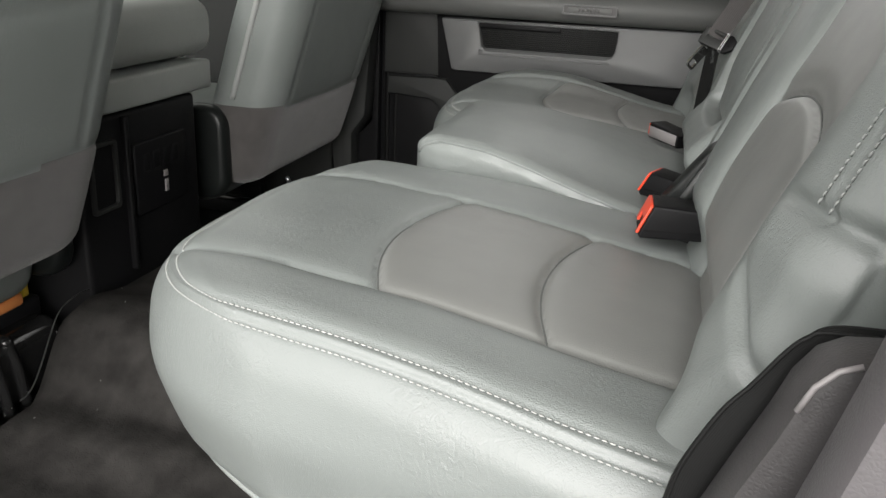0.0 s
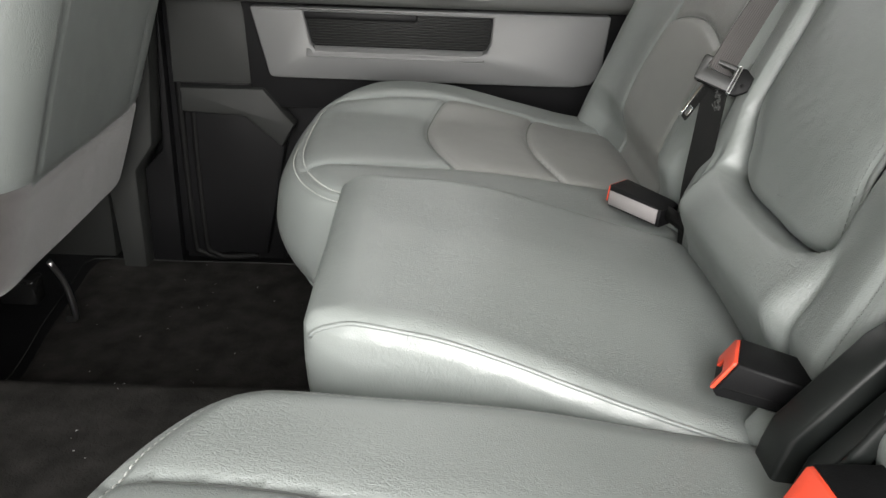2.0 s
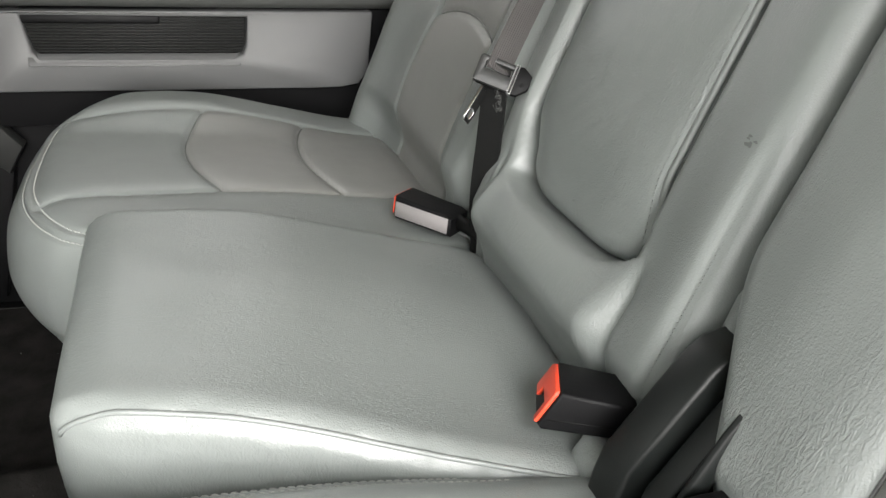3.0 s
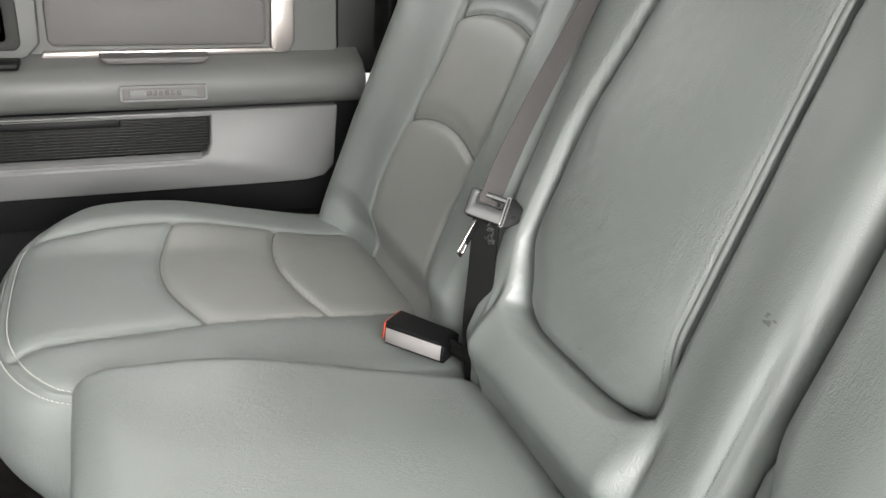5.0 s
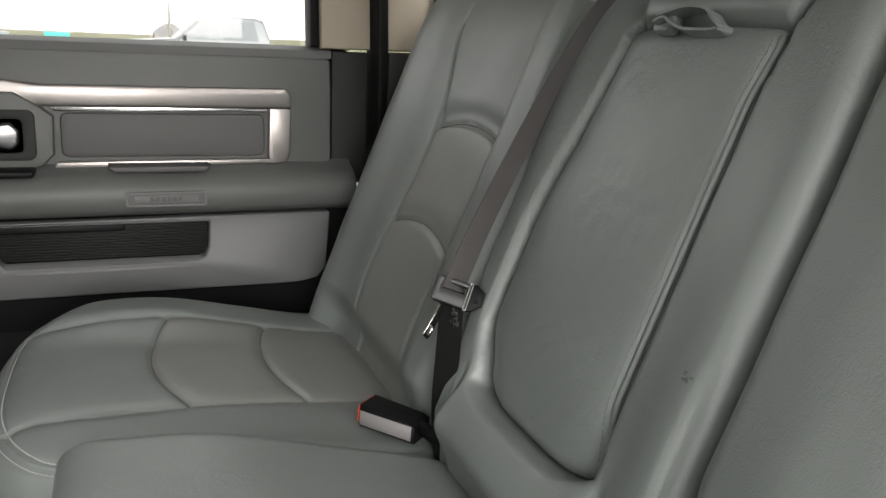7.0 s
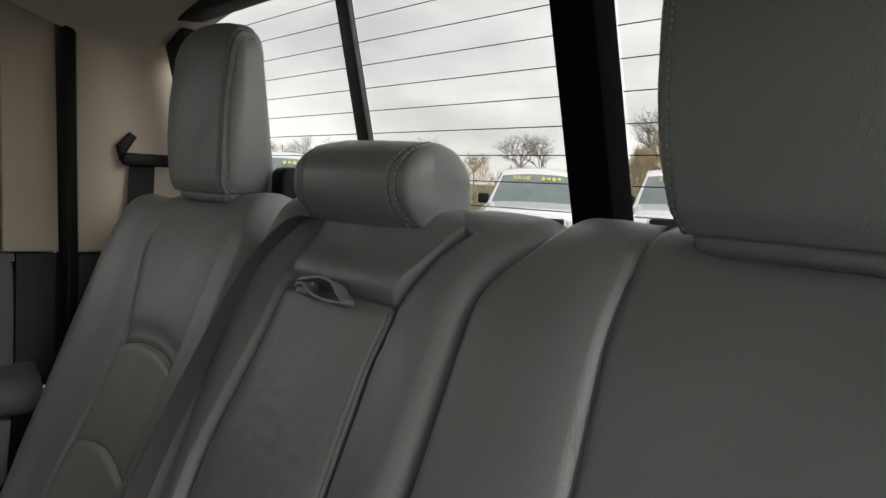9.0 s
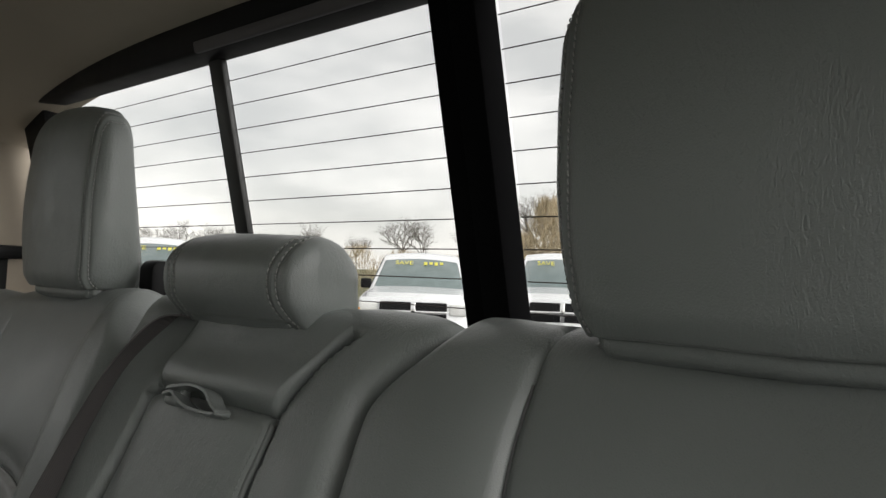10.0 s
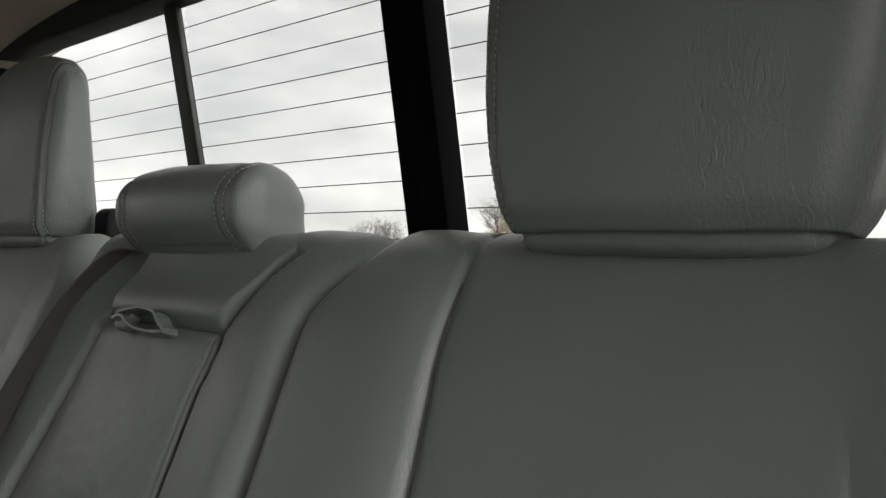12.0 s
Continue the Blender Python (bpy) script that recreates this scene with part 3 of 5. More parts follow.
hb = prism_bm([(-0.31, 0.6290), (-0.225, 0.6310), (-0.195, 0.6270), (-0.184, 0.6390), (-0.183, 0.6570), (-0.195, 0.6710), (-0.24, 0.6650), (-0.31, 0.6630)], 1, 0.809, 0.824, 0.005, 3)
part("door_handle", hb, SMOKED, plate, "chrome inner door handle", angle=40)
# armrest: a long roll with a pull cup and a plate
arm = prism_bm([(0.852, 0.605), (0.842, 0.600), (0.800, 0.590), (0.777, 0.575), (0.772, 0.556), (0.778, 0.536), (0.800, 0.522), (0.852, 0.520)], 0, -0.49, 0.345, 0.004)
for vert in arm.verts:
    k = smooth_step(0.22, 0.345, vert.co.x)
    vert.co.y += 0.02 * k * smooth_step(0.85, 0.78, vert.co.y) if vert.co.y < 0.85 else 0
part("armrest", arm, VINYL, door, "padded grey armrest", angle=50)
board("pull_cup", [(-0.060, 0.604), (-0.050, 0.594), (0.087, 0.594), (0.097, 0.604)], 0.790, 0.844, INSERTDARK, door, "dark pull cup in the armrest", 0.004)
badge = part("badge_plate", ring_bm(rounded(-0.037, 0.543, 0.087, 0.566, 0.004), rounded(-0.034, 0.546, 0.084, 0.563, 0.003), 1, 0.768, 0.7735), DOORLIGHT, door, "raised plate with worn lettering", angle=40)
part("plate_field", prism_bm(rounded(-0.034, 0.546, 0.084, 0.563, 0.003), 1, 0.7722, 0.775), INSERTDARK, badge, angle=40)
part("plate_bar", prism_bm(rounded(-0.024, 0.549, 0.074, 0.560, 0.002), 1, 0.7708, 0.7735, 0.0005), VINYL, badge, angle=40)
for i in range(6):
    part("letter_bar", box_bm((0.000 + 0.0085 * i, 0.7694, 0.5510), (0.0062 + 0.0085 * i, 0.7712, 0.5580), 0.0006, 1), INSERTDARK, badge)
part("window_switch", box_bm((-0.35, 0.775, 0.5905), (-0.165, 0.825, 0.601), 0.003), BLACK, door, "black window switch")
# lower panel with the map pocket
low = ring_bm([(-0.330, 0.515), (-0.300, 0.396), (-0.29, 0.393)] + [(-0.29 + 0.033 * i, 0.393) for i in range(1, 16)] + [(0.245, 0.394), (0.275, 0.400), (0.291, 0.418), (0.298, 0.520)],
              [(-0.238, 0.509), (-0.225, 0.456), (-0.215, 0.446)] + [(-0.215 + 0.0180 * i, 0.446) for i in range(1, 16)] + [(0.071, 0.447), (0.084, 0.453), (0.090, 0.465), (0.093, 0.509)], 1, 0.80, 0.83, 0.004)
for vert in low.verts:
    if vert.co.y < 0.82:
        vert.co.y -= 0.014 * bell(vert.co.z - 0.445, 0.012) * (1 if -0.25 < vert.co.x < 0.105 else 0)
part("pocket_panel", low, DOORLIGHT, door, "light grey lower door panel", angle=40)
part("pocket_lip", prism_bm([(0.786, 0.436), (0.790, 0.448), (0.802, 0.452), (0.802, 0.428)], 0, -0.232, 0.080, 0.002), DOORLIGHT, door, "pale lip along the pocket", angle=50)
pocket = board("map_pocket", [(-0.240, 0.446), (0.093, 0.446), (0.093, 0.518), (-0.240, 0.518)], 0.815, 0.85, BLACK, door, "ribbed dark map pocket")
for i in range(13):
    part("rib", box_bm((-0.235, 0.811, 0.4520 + 0.0046 * i), (0.089, 0.8165, 0.4544 + 0.0046 * i), 0.0008, 1), DARK, pocket)
part("flap", box_bm((-0.24, 0.805, 0.496), (-0.040, 0.815, 0.510), 0.003), BLACK, door, "black flap edge")
part("pocket_clip", box_bm((-0.038, 0.803, 0.446), (-0.020, 0.815, 0.4535), 0.001), BLACK, door)
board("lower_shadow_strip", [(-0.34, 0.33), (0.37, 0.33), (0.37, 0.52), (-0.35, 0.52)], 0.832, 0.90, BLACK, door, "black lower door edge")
board("front_shell", [(-0.497, 0.02), (-0.33, 0.02), (-0.285, 0.25), (-0.345, 0.335), (-0.355, 0.53), (-0.35, 0.62), (-0.497, 0.62)], 0.846, 0.90, BLACK, door, "dark front edge of the door", 0.008)
board("front_shelf", [(-0.47, 0.318), (-0.355, 0.312), (-0.288, 0.254), (-0.262, 0.300), (-0.318, 0.366), (-0.47, 0.364)], 0.820, 0.86, DARK, door, "", 0.008)
board("front_panel", [(-0.485, 0.368), (-0.320, 0.371), (-0.338, 0.45), (-0.353, 0.53), (-0.35, 0.60), (-0.485, 0.60)], 0.834, 0.86, DARK, door, "dark grey front end of the door", 0.006)
# window frame and pane
board("window_frame", [(0.288, 0.797), (0.376, 0.797), (0.364, 1.23), (0.280, 1.23)], 0.83, 0.89, BEIGE, door, "beige rear window frame", 0.006)
board("glass_channel", [(0.272, 0.80), (0.2875, 0.80), (0.2795, 1.23), (0.262, 1.23)], 0.84, 0.89, RUBBER, door, "black glass channel")
board("window_frame", [(-0.49, 1.205), (0.258, 1.205), (0.258, 1.24), (-0.49, 1.24)], 0.83, 0.89, BEIGE, door)
g = board("pane", [(-0.48, 0.80), (0.26, 0.80), (0.25, 1.22), (-0.48, 1.22)], 0.872, 0.876, GLASS, door, "", 0)
g.visible_shadow = False


# ---- rear bench ----
def cushion_warp(s):
    front = 0.0 if s < 0 else 0.034

    def warp(p):
        x, w, z = p
        t = (w - 0.43) / 0.265
        pull = 0.31 * min(1.1, abs(t)) ** 4.2 if t > 0 else 0.16 * min(1.1, abs(t)) ** 3.2
        x = 0.36 - (0.36 - x) * (1 - pull) + front * smooth_step(0.1, -0.15, x)
        w += (0.15 * (x + 0.09)) * smooth_step(0.40, 0.69, w)
        top = smooth_step(0.24, 0.40, z)
        z -= 0.034 * smooth_step(-0.02, 0.30, x) * top
        z += 0.006 * bell(x + 0.12, 0.08) * top
        if s > 0:
            z += (0.021 * bell(x + 0.03, 0.13) - 0.006 * smooth_step(0.12, 0.25, x)) * smooth_step(0.50, 0.60, w) * top
        tuck = smooth_step(0.33, 0.15, z)
        belly = bell(z - 0.325, 0.05)
        x += ((0.030 if s < 0 else 0.055) * tuck - 0.010 * belly) * smooth_step(0.1, -0.2, x)
        w += 0.008 * belly * smooth_step(0.55, 0.66, w)
        w -= 0.024 * tuck * smooth_step(0.55, 0.70, w) * (1 - 0.4 * smooth_step(-0.1, 0.2, x))
        z += (0.25 - z) * 0.9 * max(smooth_step(0.56, 0.44, w), smooth_step(0.0, -0.19, x)) * smooth_step(0.30, 0.18, z)
        return (x, s * w, z)
    return warp


def seam_out(x):
    return 0.579 + 0.11 * x


def seam_in(x):
    return 0.301 + 0.115 * x


def arc_x(w, x0, bow):
    a, c = seam_in(x0), seam_out(x0)
    u = (w - (a + c) / 2) / ((c - a) / 2)
    return x0 - bow * (1 - u * u) + 0.006 * (1 - u)


SEAM_E = radians(52)


def rear_cushion(s, label):
    top = thing("seat_cushion", label, "seat cushion", "rear seat cushions")
    warp = cushion_warp(s)
    x1 = 0.002 if s < 0 else 0.012
    lo, hi, r = (-0.236, 0.165, 0.20 if s < 0 else 0.252), (0.296, 0.678, 0.408), (0.052, 0.046, 0.050)

    def edge(d):
        return (math.asin(max(-1, min(1, d.z))) - SEAM_E) * 0.05

    def crease(p, d):
        x, y, z = warp(p)
        w = abs(y)
        out = 0.0
        if d.z > 0.3:
            inside = 1 if edge(d) > 0 else 0
            so, si = w - seam_out(x), w - seam_in(x)
            out += inside * (0.0046 * bell(so, 0.0032) + 0.0046 * bell(si, 0.0032))
            out += inside * 0.0026 * (bell(so, 0.013) + bell(si, 0.013))
            if so < 0.002 and si > -0.002:
                a1, a2 = x - arc_x(w, x1, 0.034), x - arc_x(w, 0.150, 0.028)
                out += 0.0046 * (bell(a1, 0.0032) + bell(a2, 0.0032)) + 0.0024 * (bell(a1, 0.012) + bell(a2, 0.012))
        if d.x < 0.2 and d.y > -0.5:
            e = edge(d)
            out += -0.0022 * bell(e, 0.0035) + 0.002 * (bell(e - 0.0065, 0.003) + bell(e + 0.0065, 0.003))
        out += 0.0012 * noise.noise((p.x * 14, p.y * 14 * s, p.z * 14))
        return out

    def zone(p, d):
        x, y, z = warp(p)
        w = abs(y)
        if d.z < 0.3 or edge(d) < 0:
            return "side"
        if seam_in(x) < w < seam_out(x):
            if x > arc_x(w, 0.150, 0.028):
                return "rear"
            if x > arc_x(w, x1, 0.034):
                return "mid"
            return "front"
        return "outer" if w > 0.45 else "inner"
    pad = Pad(lo, hi, r, 0.0037, warp, crease)
    pad.mirror = s < 0

    def line_y(seam):
        def off(p):
            x, y, z = warp(p)
            return abs(y) - seam(x)
        return off

    def line_x(x0, bow):
        def off(p):
            x, y, z = warp(p)
            return x - arc_x(abs(y), x0, bow) if seam_in(x) - 0.004 < abs(y) < seam_out(x) + 0.004 else None
        return off
    pad.lines = [(1, line_y(seam_out)), (1, line_y(seam_in)), (0, line_x(x1, 0.034)), (0, line_x(0.150, 0.028))]
    pad.build({"side": ("side_panel", LEATHER, ""), "front": ("front_panel", LEATHER, ""), "mid": ("insert_panel", INSERT, "taupe leather insert"),
               "rear": ("insert_panel", INSERT, "taupe leather insert"), "outer": ("bolster", LEATHER, ""), "inner": ("bolster", LEATHER, "")}, top, zone)
    # dark tubes sunk in the top's seams; their colour paints the grooves' shade
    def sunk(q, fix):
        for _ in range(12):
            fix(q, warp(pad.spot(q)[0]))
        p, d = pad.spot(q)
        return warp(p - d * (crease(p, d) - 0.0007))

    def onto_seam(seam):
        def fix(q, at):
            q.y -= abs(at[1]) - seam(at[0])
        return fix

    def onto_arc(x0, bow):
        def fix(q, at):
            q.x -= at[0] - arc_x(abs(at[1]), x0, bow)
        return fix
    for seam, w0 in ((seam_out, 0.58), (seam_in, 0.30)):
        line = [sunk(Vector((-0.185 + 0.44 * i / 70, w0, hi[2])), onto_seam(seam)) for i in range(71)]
        tube_part("seam_thread", line, 0.0009, SCUFF_AND_SHADE, top, "dark thread in the seam", sides=6)
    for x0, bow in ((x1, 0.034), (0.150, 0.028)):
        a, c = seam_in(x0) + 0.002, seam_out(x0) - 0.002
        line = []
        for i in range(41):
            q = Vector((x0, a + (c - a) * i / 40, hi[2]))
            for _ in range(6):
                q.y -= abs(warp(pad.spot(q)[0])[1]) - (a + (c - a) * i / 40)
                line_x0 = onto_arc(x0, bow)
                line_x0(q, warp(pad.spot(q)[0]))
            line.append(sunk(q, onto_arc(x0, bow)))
        tube_part("seam_thread", line, 0.0009, SCUFF_AND_SHADE, top, "dark thread in the seam", sides=6)
    # two rows of stitches beside the edge seam
    for off in (-0.0072, 0.0072):
        e = SEAM_E + off / 0.05
        pts = []
        ix0, ix1, iw0, iw1 = lo[0] + r[0], hi[0] - r[0], lo[1] + r[1], hi[1] - r[1]
        iz = hi[2] - r[2]
        rim = [((ix1 - 0.03 - (ix1 - 0.03 - ix0) * i / 60, iw1, iz), 90) for i in range(61)]
        rim += [((ix0, iw1, iz), 90 + 90 * i / 14) for i in range(15)]
        rim += [((ix0, iw1 - (iw1 - iw0) * i / 40, iz), 180) for i in range(41)]
        rim += [((ix0, iw0, iz), 180 + 90 * i / 12) for i in range(13)]
        rim += [((ix0 + 0.33 * i / 40, iw0, iz), 270) for i in range(1, 41)]
        for c, a in rim:
            d = Vector((math.cos(radians(a)) * math.cos(e), math.sin(radians(a)) * math.cos(e), math.sin(e)))
            p = Vector((c[0] + r[0] * d.x, c[1] + r[1] * d.y, c[2] + r[2] * d.z))
            q = p - d * (crease(p, d) - 0.0006)
            pts.append(warp(q))
        stitches("stitching", pts, lambda p: Vector((-0.5, 0.5 * s, 0.7)).normalized(), top, mat=PALESTITCH, pitch=0.0056, size=0.0039, rad=0.0007)
    hem = []
    e = radians(-38)
    rim = [((hi[0] - r[0] - 0.03 - (hi[0] - lo[0] - 2 * r[0] - 0.03) * i / 50, hi[1] - r[1]), 90) for i in range(51)]
    rim += [((lo[0] + r[0], hi[1] - r[1]), 90 + 90 * i / 14) for i in range(1, 15)]
    rim += [((lo[0] + r[0], hi[1] - r[1] - (hi[1] - lo[1] - 2 * r[1]) * i / 40), 180) for i in range(1, 41)]
    for (x, w), a in rim:
        d = Vector((math.cos(radians(a)) * math.cos(e), math.sin(radians(a)) * math.cos(e), math.sin(e)))
        hem.append(warp(Vector((x + r[0] * d.x, w + r[1] * d.y, lo[2] + r[2] + r[2] * d.z))))
    tube_part("hem", hem, 0.0042, CORD, top, "rolled hem along the bottom", sides=6)
    part("underside", box_bm((-0.08, min(s * 0.20, s * 0.62), 0.10), (0.34, max(s * 0.20, s * 0.62), 0.26), 0.01), BLACK, top, "dark seat base")
    return top


rear_cushion(-1, "grey leather rear seat cushion with double-stitched edge beside the open door")
rear_cushion(1, "grey leather rear seat cushion with curved seams beside the closed door")


def middle_cushion():
    top = thing("seat_cushion", "flat raised grey leather middle seat cushion with piped side", "seat cushion", "rear seat cushions")

    def warp(p):
        x, y, z = p
        u = (y + 0.17) / 0.34
        a = -0.137 - 0.20 * (x + 0.07)
        c = 0.195 - 0.10 * (x + 0.10)
        y = a + (c - a) * u
        z -= (0.055 * smooth_step(-0.02, 0.32, x) + 0.016 * smooth_step(-0.08, 0.14, x) * smooth_step(0.04, -0.15, y)) * smooth_step(0.25, 0.43, z)
        x += 0.02 * smooth_step(0.40, 0.22, z) * smooth_step(0.1, -0.1, x)
        return (x, y, z)
    lo, hi, r = (-0.108, -0.17, 0.20), (0.278, 0.17, 0.438), (0.042, 0.022, 0.022)

    def edge(d):
        return (math.asin(max(-1, min(1, d.z))) - radians(40)) * 0.022

    def crease(p, d):
        out = 0.0
        if abs(d.y) > 0.25 and d.x > -0.85:
            e = edge(d)
            out += 0.0012 * bell(e + 0.004, 0.003)
        out += 0.0012 * noise.noise((p.x * 11 + 3, p.y * 11, p.z * 11))
        if d.y < -0.3:
            out += 0.0014 * noise.noise((p.x * 60, p.y * 40, p.z * 90))
        return out

    def zone(p, d):
        return ("side" if p.y < 0 else "far") if edge(d) < 0 and abs(d.y) > 0.25 else "top"
    pad = Pad(lo, hi, r, 0.0052, warp, crease)
    pad.build({"side": ("side_panel", LEATHER, ""), "far": ("side_panel", LEATHER, ""), "top": ("top_panel", LEATHER, "")}, top, zone)
    e = radians(40)
    edge_line = []
    for i in range(60):
        d = Vector((0, -math.cos(e), math.sin(e)))
        p = Vector((0.236 - 0.302 * i / 59, lo[1] + r[1] + r[1] * d.y, hi[2] - r[2] + r[2] * d.z))
        edge_line.append(warp(p - d * (crease(p, d) - 0.0008)))
    for i in range(1, 11):
        a = radians(90 * i / 15)
        g = e - radians(0.55) * i * i
        d = Vector((-math.sin(a) * math.cos(g), -math.cos(a) * math.cos(g), math.sin(g)))
        p = Vector((lo[0] + r[0] + r[0] * d.x, lo[1] + r[1] + r[1] * d.y, hi[2] - r[2] + r[2] * d.z))
        edge_line.append(warp(p - d * (crease(p, d) - 0.0004)))
    tube_part("piping", edge_line, 0.0019, LEATHER, top, "piped edge", sides=8)
    part("corner_gusset", prism_bm([(0.222, 0.352), (0.221, 0.380), (0.229, 0.393), (0.240, 0.395), (0.249, 0.384), (0.250, 0.352)], 1, -0.196, -0.168, 0.006, 4), LEATHER, top, "folded leather tab at the rear corner", angle=60)
    return top


middle_cushion()

# backrests: w across, s up along the back, n out of its face
TILT_S, TILT_C = 0.3584, 0.9336
BACK_X, BACK_Z = 0.242, 0.36


def back_place(w, s, n):
    return (BACK_X + s * TILT_S - n * TILT_C, w, BACK_Z + s * TILT_C + n * TILT_S)


def outer_backrest(sg, label):
    top = thing("rear_seat", label, "seat", "rear seat backrests")

    def shape(p):
        w, s, n = p
        u = (w - 0.20) / 0.53
        w += ((0.058 if sg < 0 else 0.012) * smooth_step(0.20, 0.06, s) + 0.050 * smooth_step(0.52, 0.61, s)) * (1 - smooth_step(0.20, 0.36, w))
        s -= (0.022 if sg > 0 else 0.006) * smooth_step(0.38, 0.64, w) * smooth_step(0.48, 0.61, s)
        w = w - 0.055 * smooth_step(0.28, 0.60, s) * u ** 2 - 0.03 * smooth_step(0.12, 0.0, s) * u ** 3
        if sg < 0:
            w -= 0.016 * smooth_step(0.30, 0.60, s) * bell(w - 0.345, 0.06)
        else:
            w += 0.056 * smooth_step(0.38, 0.53, s) * bell(w - 0.50, 0.08) + 0.012 * smooth_step(0.34, 0.20, s) * bell(w - 0.50, 0.08)
        inner = 0.346 - 0.020 * smooth_step(0.30, 0.60, s) if sg < 0 else 0.283
        n = n + 0.010 * (1 - min(1.0, max(0.0, (w - inner + 0.040) / 0.042)) ** 2.2) * smooth_step(0.62, 0.54, s) + 0.004 * bell(w - 0.265, 0.04) + 0.016 * bell(w - 0.655, 0.05) - 0.004 * bell(w - 0.44, 0.12) + 0.014 * bell(s - 0.14, 0.10) * bell(w - 0.44, 0.16)
        n -= 0.014 * smooth_step(0.50, 0.62, s) + 0.024 * smooth_step(0.085, 0.035, s) * smooth_step(0.69, 0.60, w)
        return w, s, n

    def warp(p):
        w, s, n = shape(p)
        return back_place(sg * w, s, n)
    lo, hi, r = (0.194, -0.030, -0.13), (0.728, 0.616, 0.0), (0.026, 0.038, 0.036)

    def s_in(s):
        if sg < 0:
            return 0.346 - 0.020 * smooth_step(0.30, 0.60, s)
        return 0.285 - 0.014 * smooth_step(0.38, 0.52, s) + 0.014 * smooth_step(0.32, 0.20, s)

    def s_out(s):
        if sg < 0:
            return 0.590 - 0.03 * smooth_step(0.4, 0.6, s)
        return 0.497 + 0.046 * smooth_step(0.38, 0.52, s) + 0.014 * smooth_step(0.34, 0.20, s)
    A1, B1, A2, B2 = (0.364, 0.024, 0.203, 0.028) if sg < 0 else (0.364, 0.016, 0.217, 0.020)

    def arc_s(w, s0, bow):
        a, c = s_in(s0), s_out(s0)
        u = (w - (a + c) / 2) / ((c - a) / 2)
        return s0 + bow * (1 - u * u)

    def crease(p, d):
        w, s, n = shape(p)
        out = 0.0
        if d.z > 0.4:
            a, c = w - s_in(s), w - s_out(s)
            fade = smooth_step(0.57, 0.47, s) if sg > 0 else smooth_step(0.52, 0.40, s)
            near = 1.0 if sg < 0 else 0.15 + 0.85 * smooth_step(0.44, 0.37, s)
            out += 0.0055 * (near * bell(a, 0.0034) + fade * bell(c, 0.0034)) + 0.0016 * (near * bell(a, 0.013) + fade * bell(c, 0.013))
            if a > -0.002 and c < 0.002:
                e1, e2 = s - arc_s(w, A1, B1), s - arc_s(w, A2, B2)
                out += 0.0048 * (bell(e1, 0.0034) + bell(e2, 0.0034)) + (0.0050 if sg > 0 else 0.0012) * bell(e1 - 0.012, 0.015) + 0.0030 * bell(e2 - 0.008, 0.012)
        if d.z > 0.2 and w > 0.62 and sg < 0:
            out += (0.009 * bell(s - 0.195 - 0.15 * (w - 0.70), 0.006) - 0.005 * bell(s - 0.165, 0.02) + 0.009 * bell(s - 0.13 + 0.6 * (w - 0.66), 0.007)) * smooth_step(0.63, 0.67, w)
        if d.z > 0.2 and s > 0.19:
            out += 0.0025 * bell(w - 0.700, 0.003)
        out += 0.0012 * noise.noise((p.x * 13 + 7, p.y * 13, p.z * 13 * sg))
        return out

    def zone(p, d):
        w, s, n = shape(p)
        if d.z < 0.45:
            return "side"
        if s_in(s) < w < s_out(s):
            if s > arc_s(w, A1, B1):
                return "upper"
            return "mid" if s > arc_s(w, A2, B2) else "low"
        return "outer" if w > 0.45 else "inner"
    pad = Pad(lo, hi, r, 0.0034, warp, crease)
    pad.mirror = sg > 0

    def line_w(seam):
        def off(p):
            w, s, n = shape(p)
            return w - seam(s)
        return off

    def line_s(s0, bow):
        def off(p):
            w, s, n = shape(p)
            return s - arc_s(w, s0, bow) if s_in(s) - 0.004 < w < s_out(s) + 0.004 else None
        return off
    pad.lines = [(0, line_w(s_in)), (0, line_w(s_out)), (1, line_s(A1, B1)), (1, line_s(A2, B2))]
    pad.build({"side": ("side_panel", LEATHER, ""), "upper": ("upper_panel", LEATHER, ""), "mid": ("insert_panel", INSERT, "taupe leather insert"),
               "low": ("insert_panel", INSERT, "taupe leather insert"), "outer": ("bolster", LEATHER, ""), "inner": ("bolster", LEATHER, "")}, top, zone)
    # dark tubes sunk in the two long seams, coloured as the shade down there
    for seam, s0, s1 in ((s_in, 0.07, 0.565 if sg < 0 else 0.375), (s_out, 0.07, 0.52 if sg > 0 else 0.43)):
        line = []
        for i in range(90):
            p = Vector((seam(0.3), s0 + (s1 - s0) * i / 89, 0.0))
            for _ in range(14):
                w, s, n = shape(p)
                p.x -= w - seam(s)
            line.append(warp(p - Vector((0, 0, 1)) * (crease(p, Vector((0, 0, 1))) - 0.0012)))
        tube_part("seam_thread", line, 0.0011, SCUFF_AND_SHADE, top, "dark thread in the seam", sides=6)
    # the same painted seam shade along the two arcs
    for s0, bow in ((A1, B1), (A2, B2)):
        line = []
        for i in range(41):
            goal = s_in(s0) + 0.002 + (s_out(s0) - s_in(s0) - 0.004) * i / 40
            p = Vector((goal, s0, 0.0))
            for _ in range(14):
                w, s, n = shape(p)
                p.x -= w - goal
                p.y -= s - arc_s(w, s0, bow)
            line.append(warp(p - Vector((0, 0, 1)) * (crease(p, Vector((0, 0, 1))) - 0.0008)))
        tube_part("seam_thread", line, 0.0010, SCUFF_AND_SHADE, top, "dark thread in the seam", sides=6)
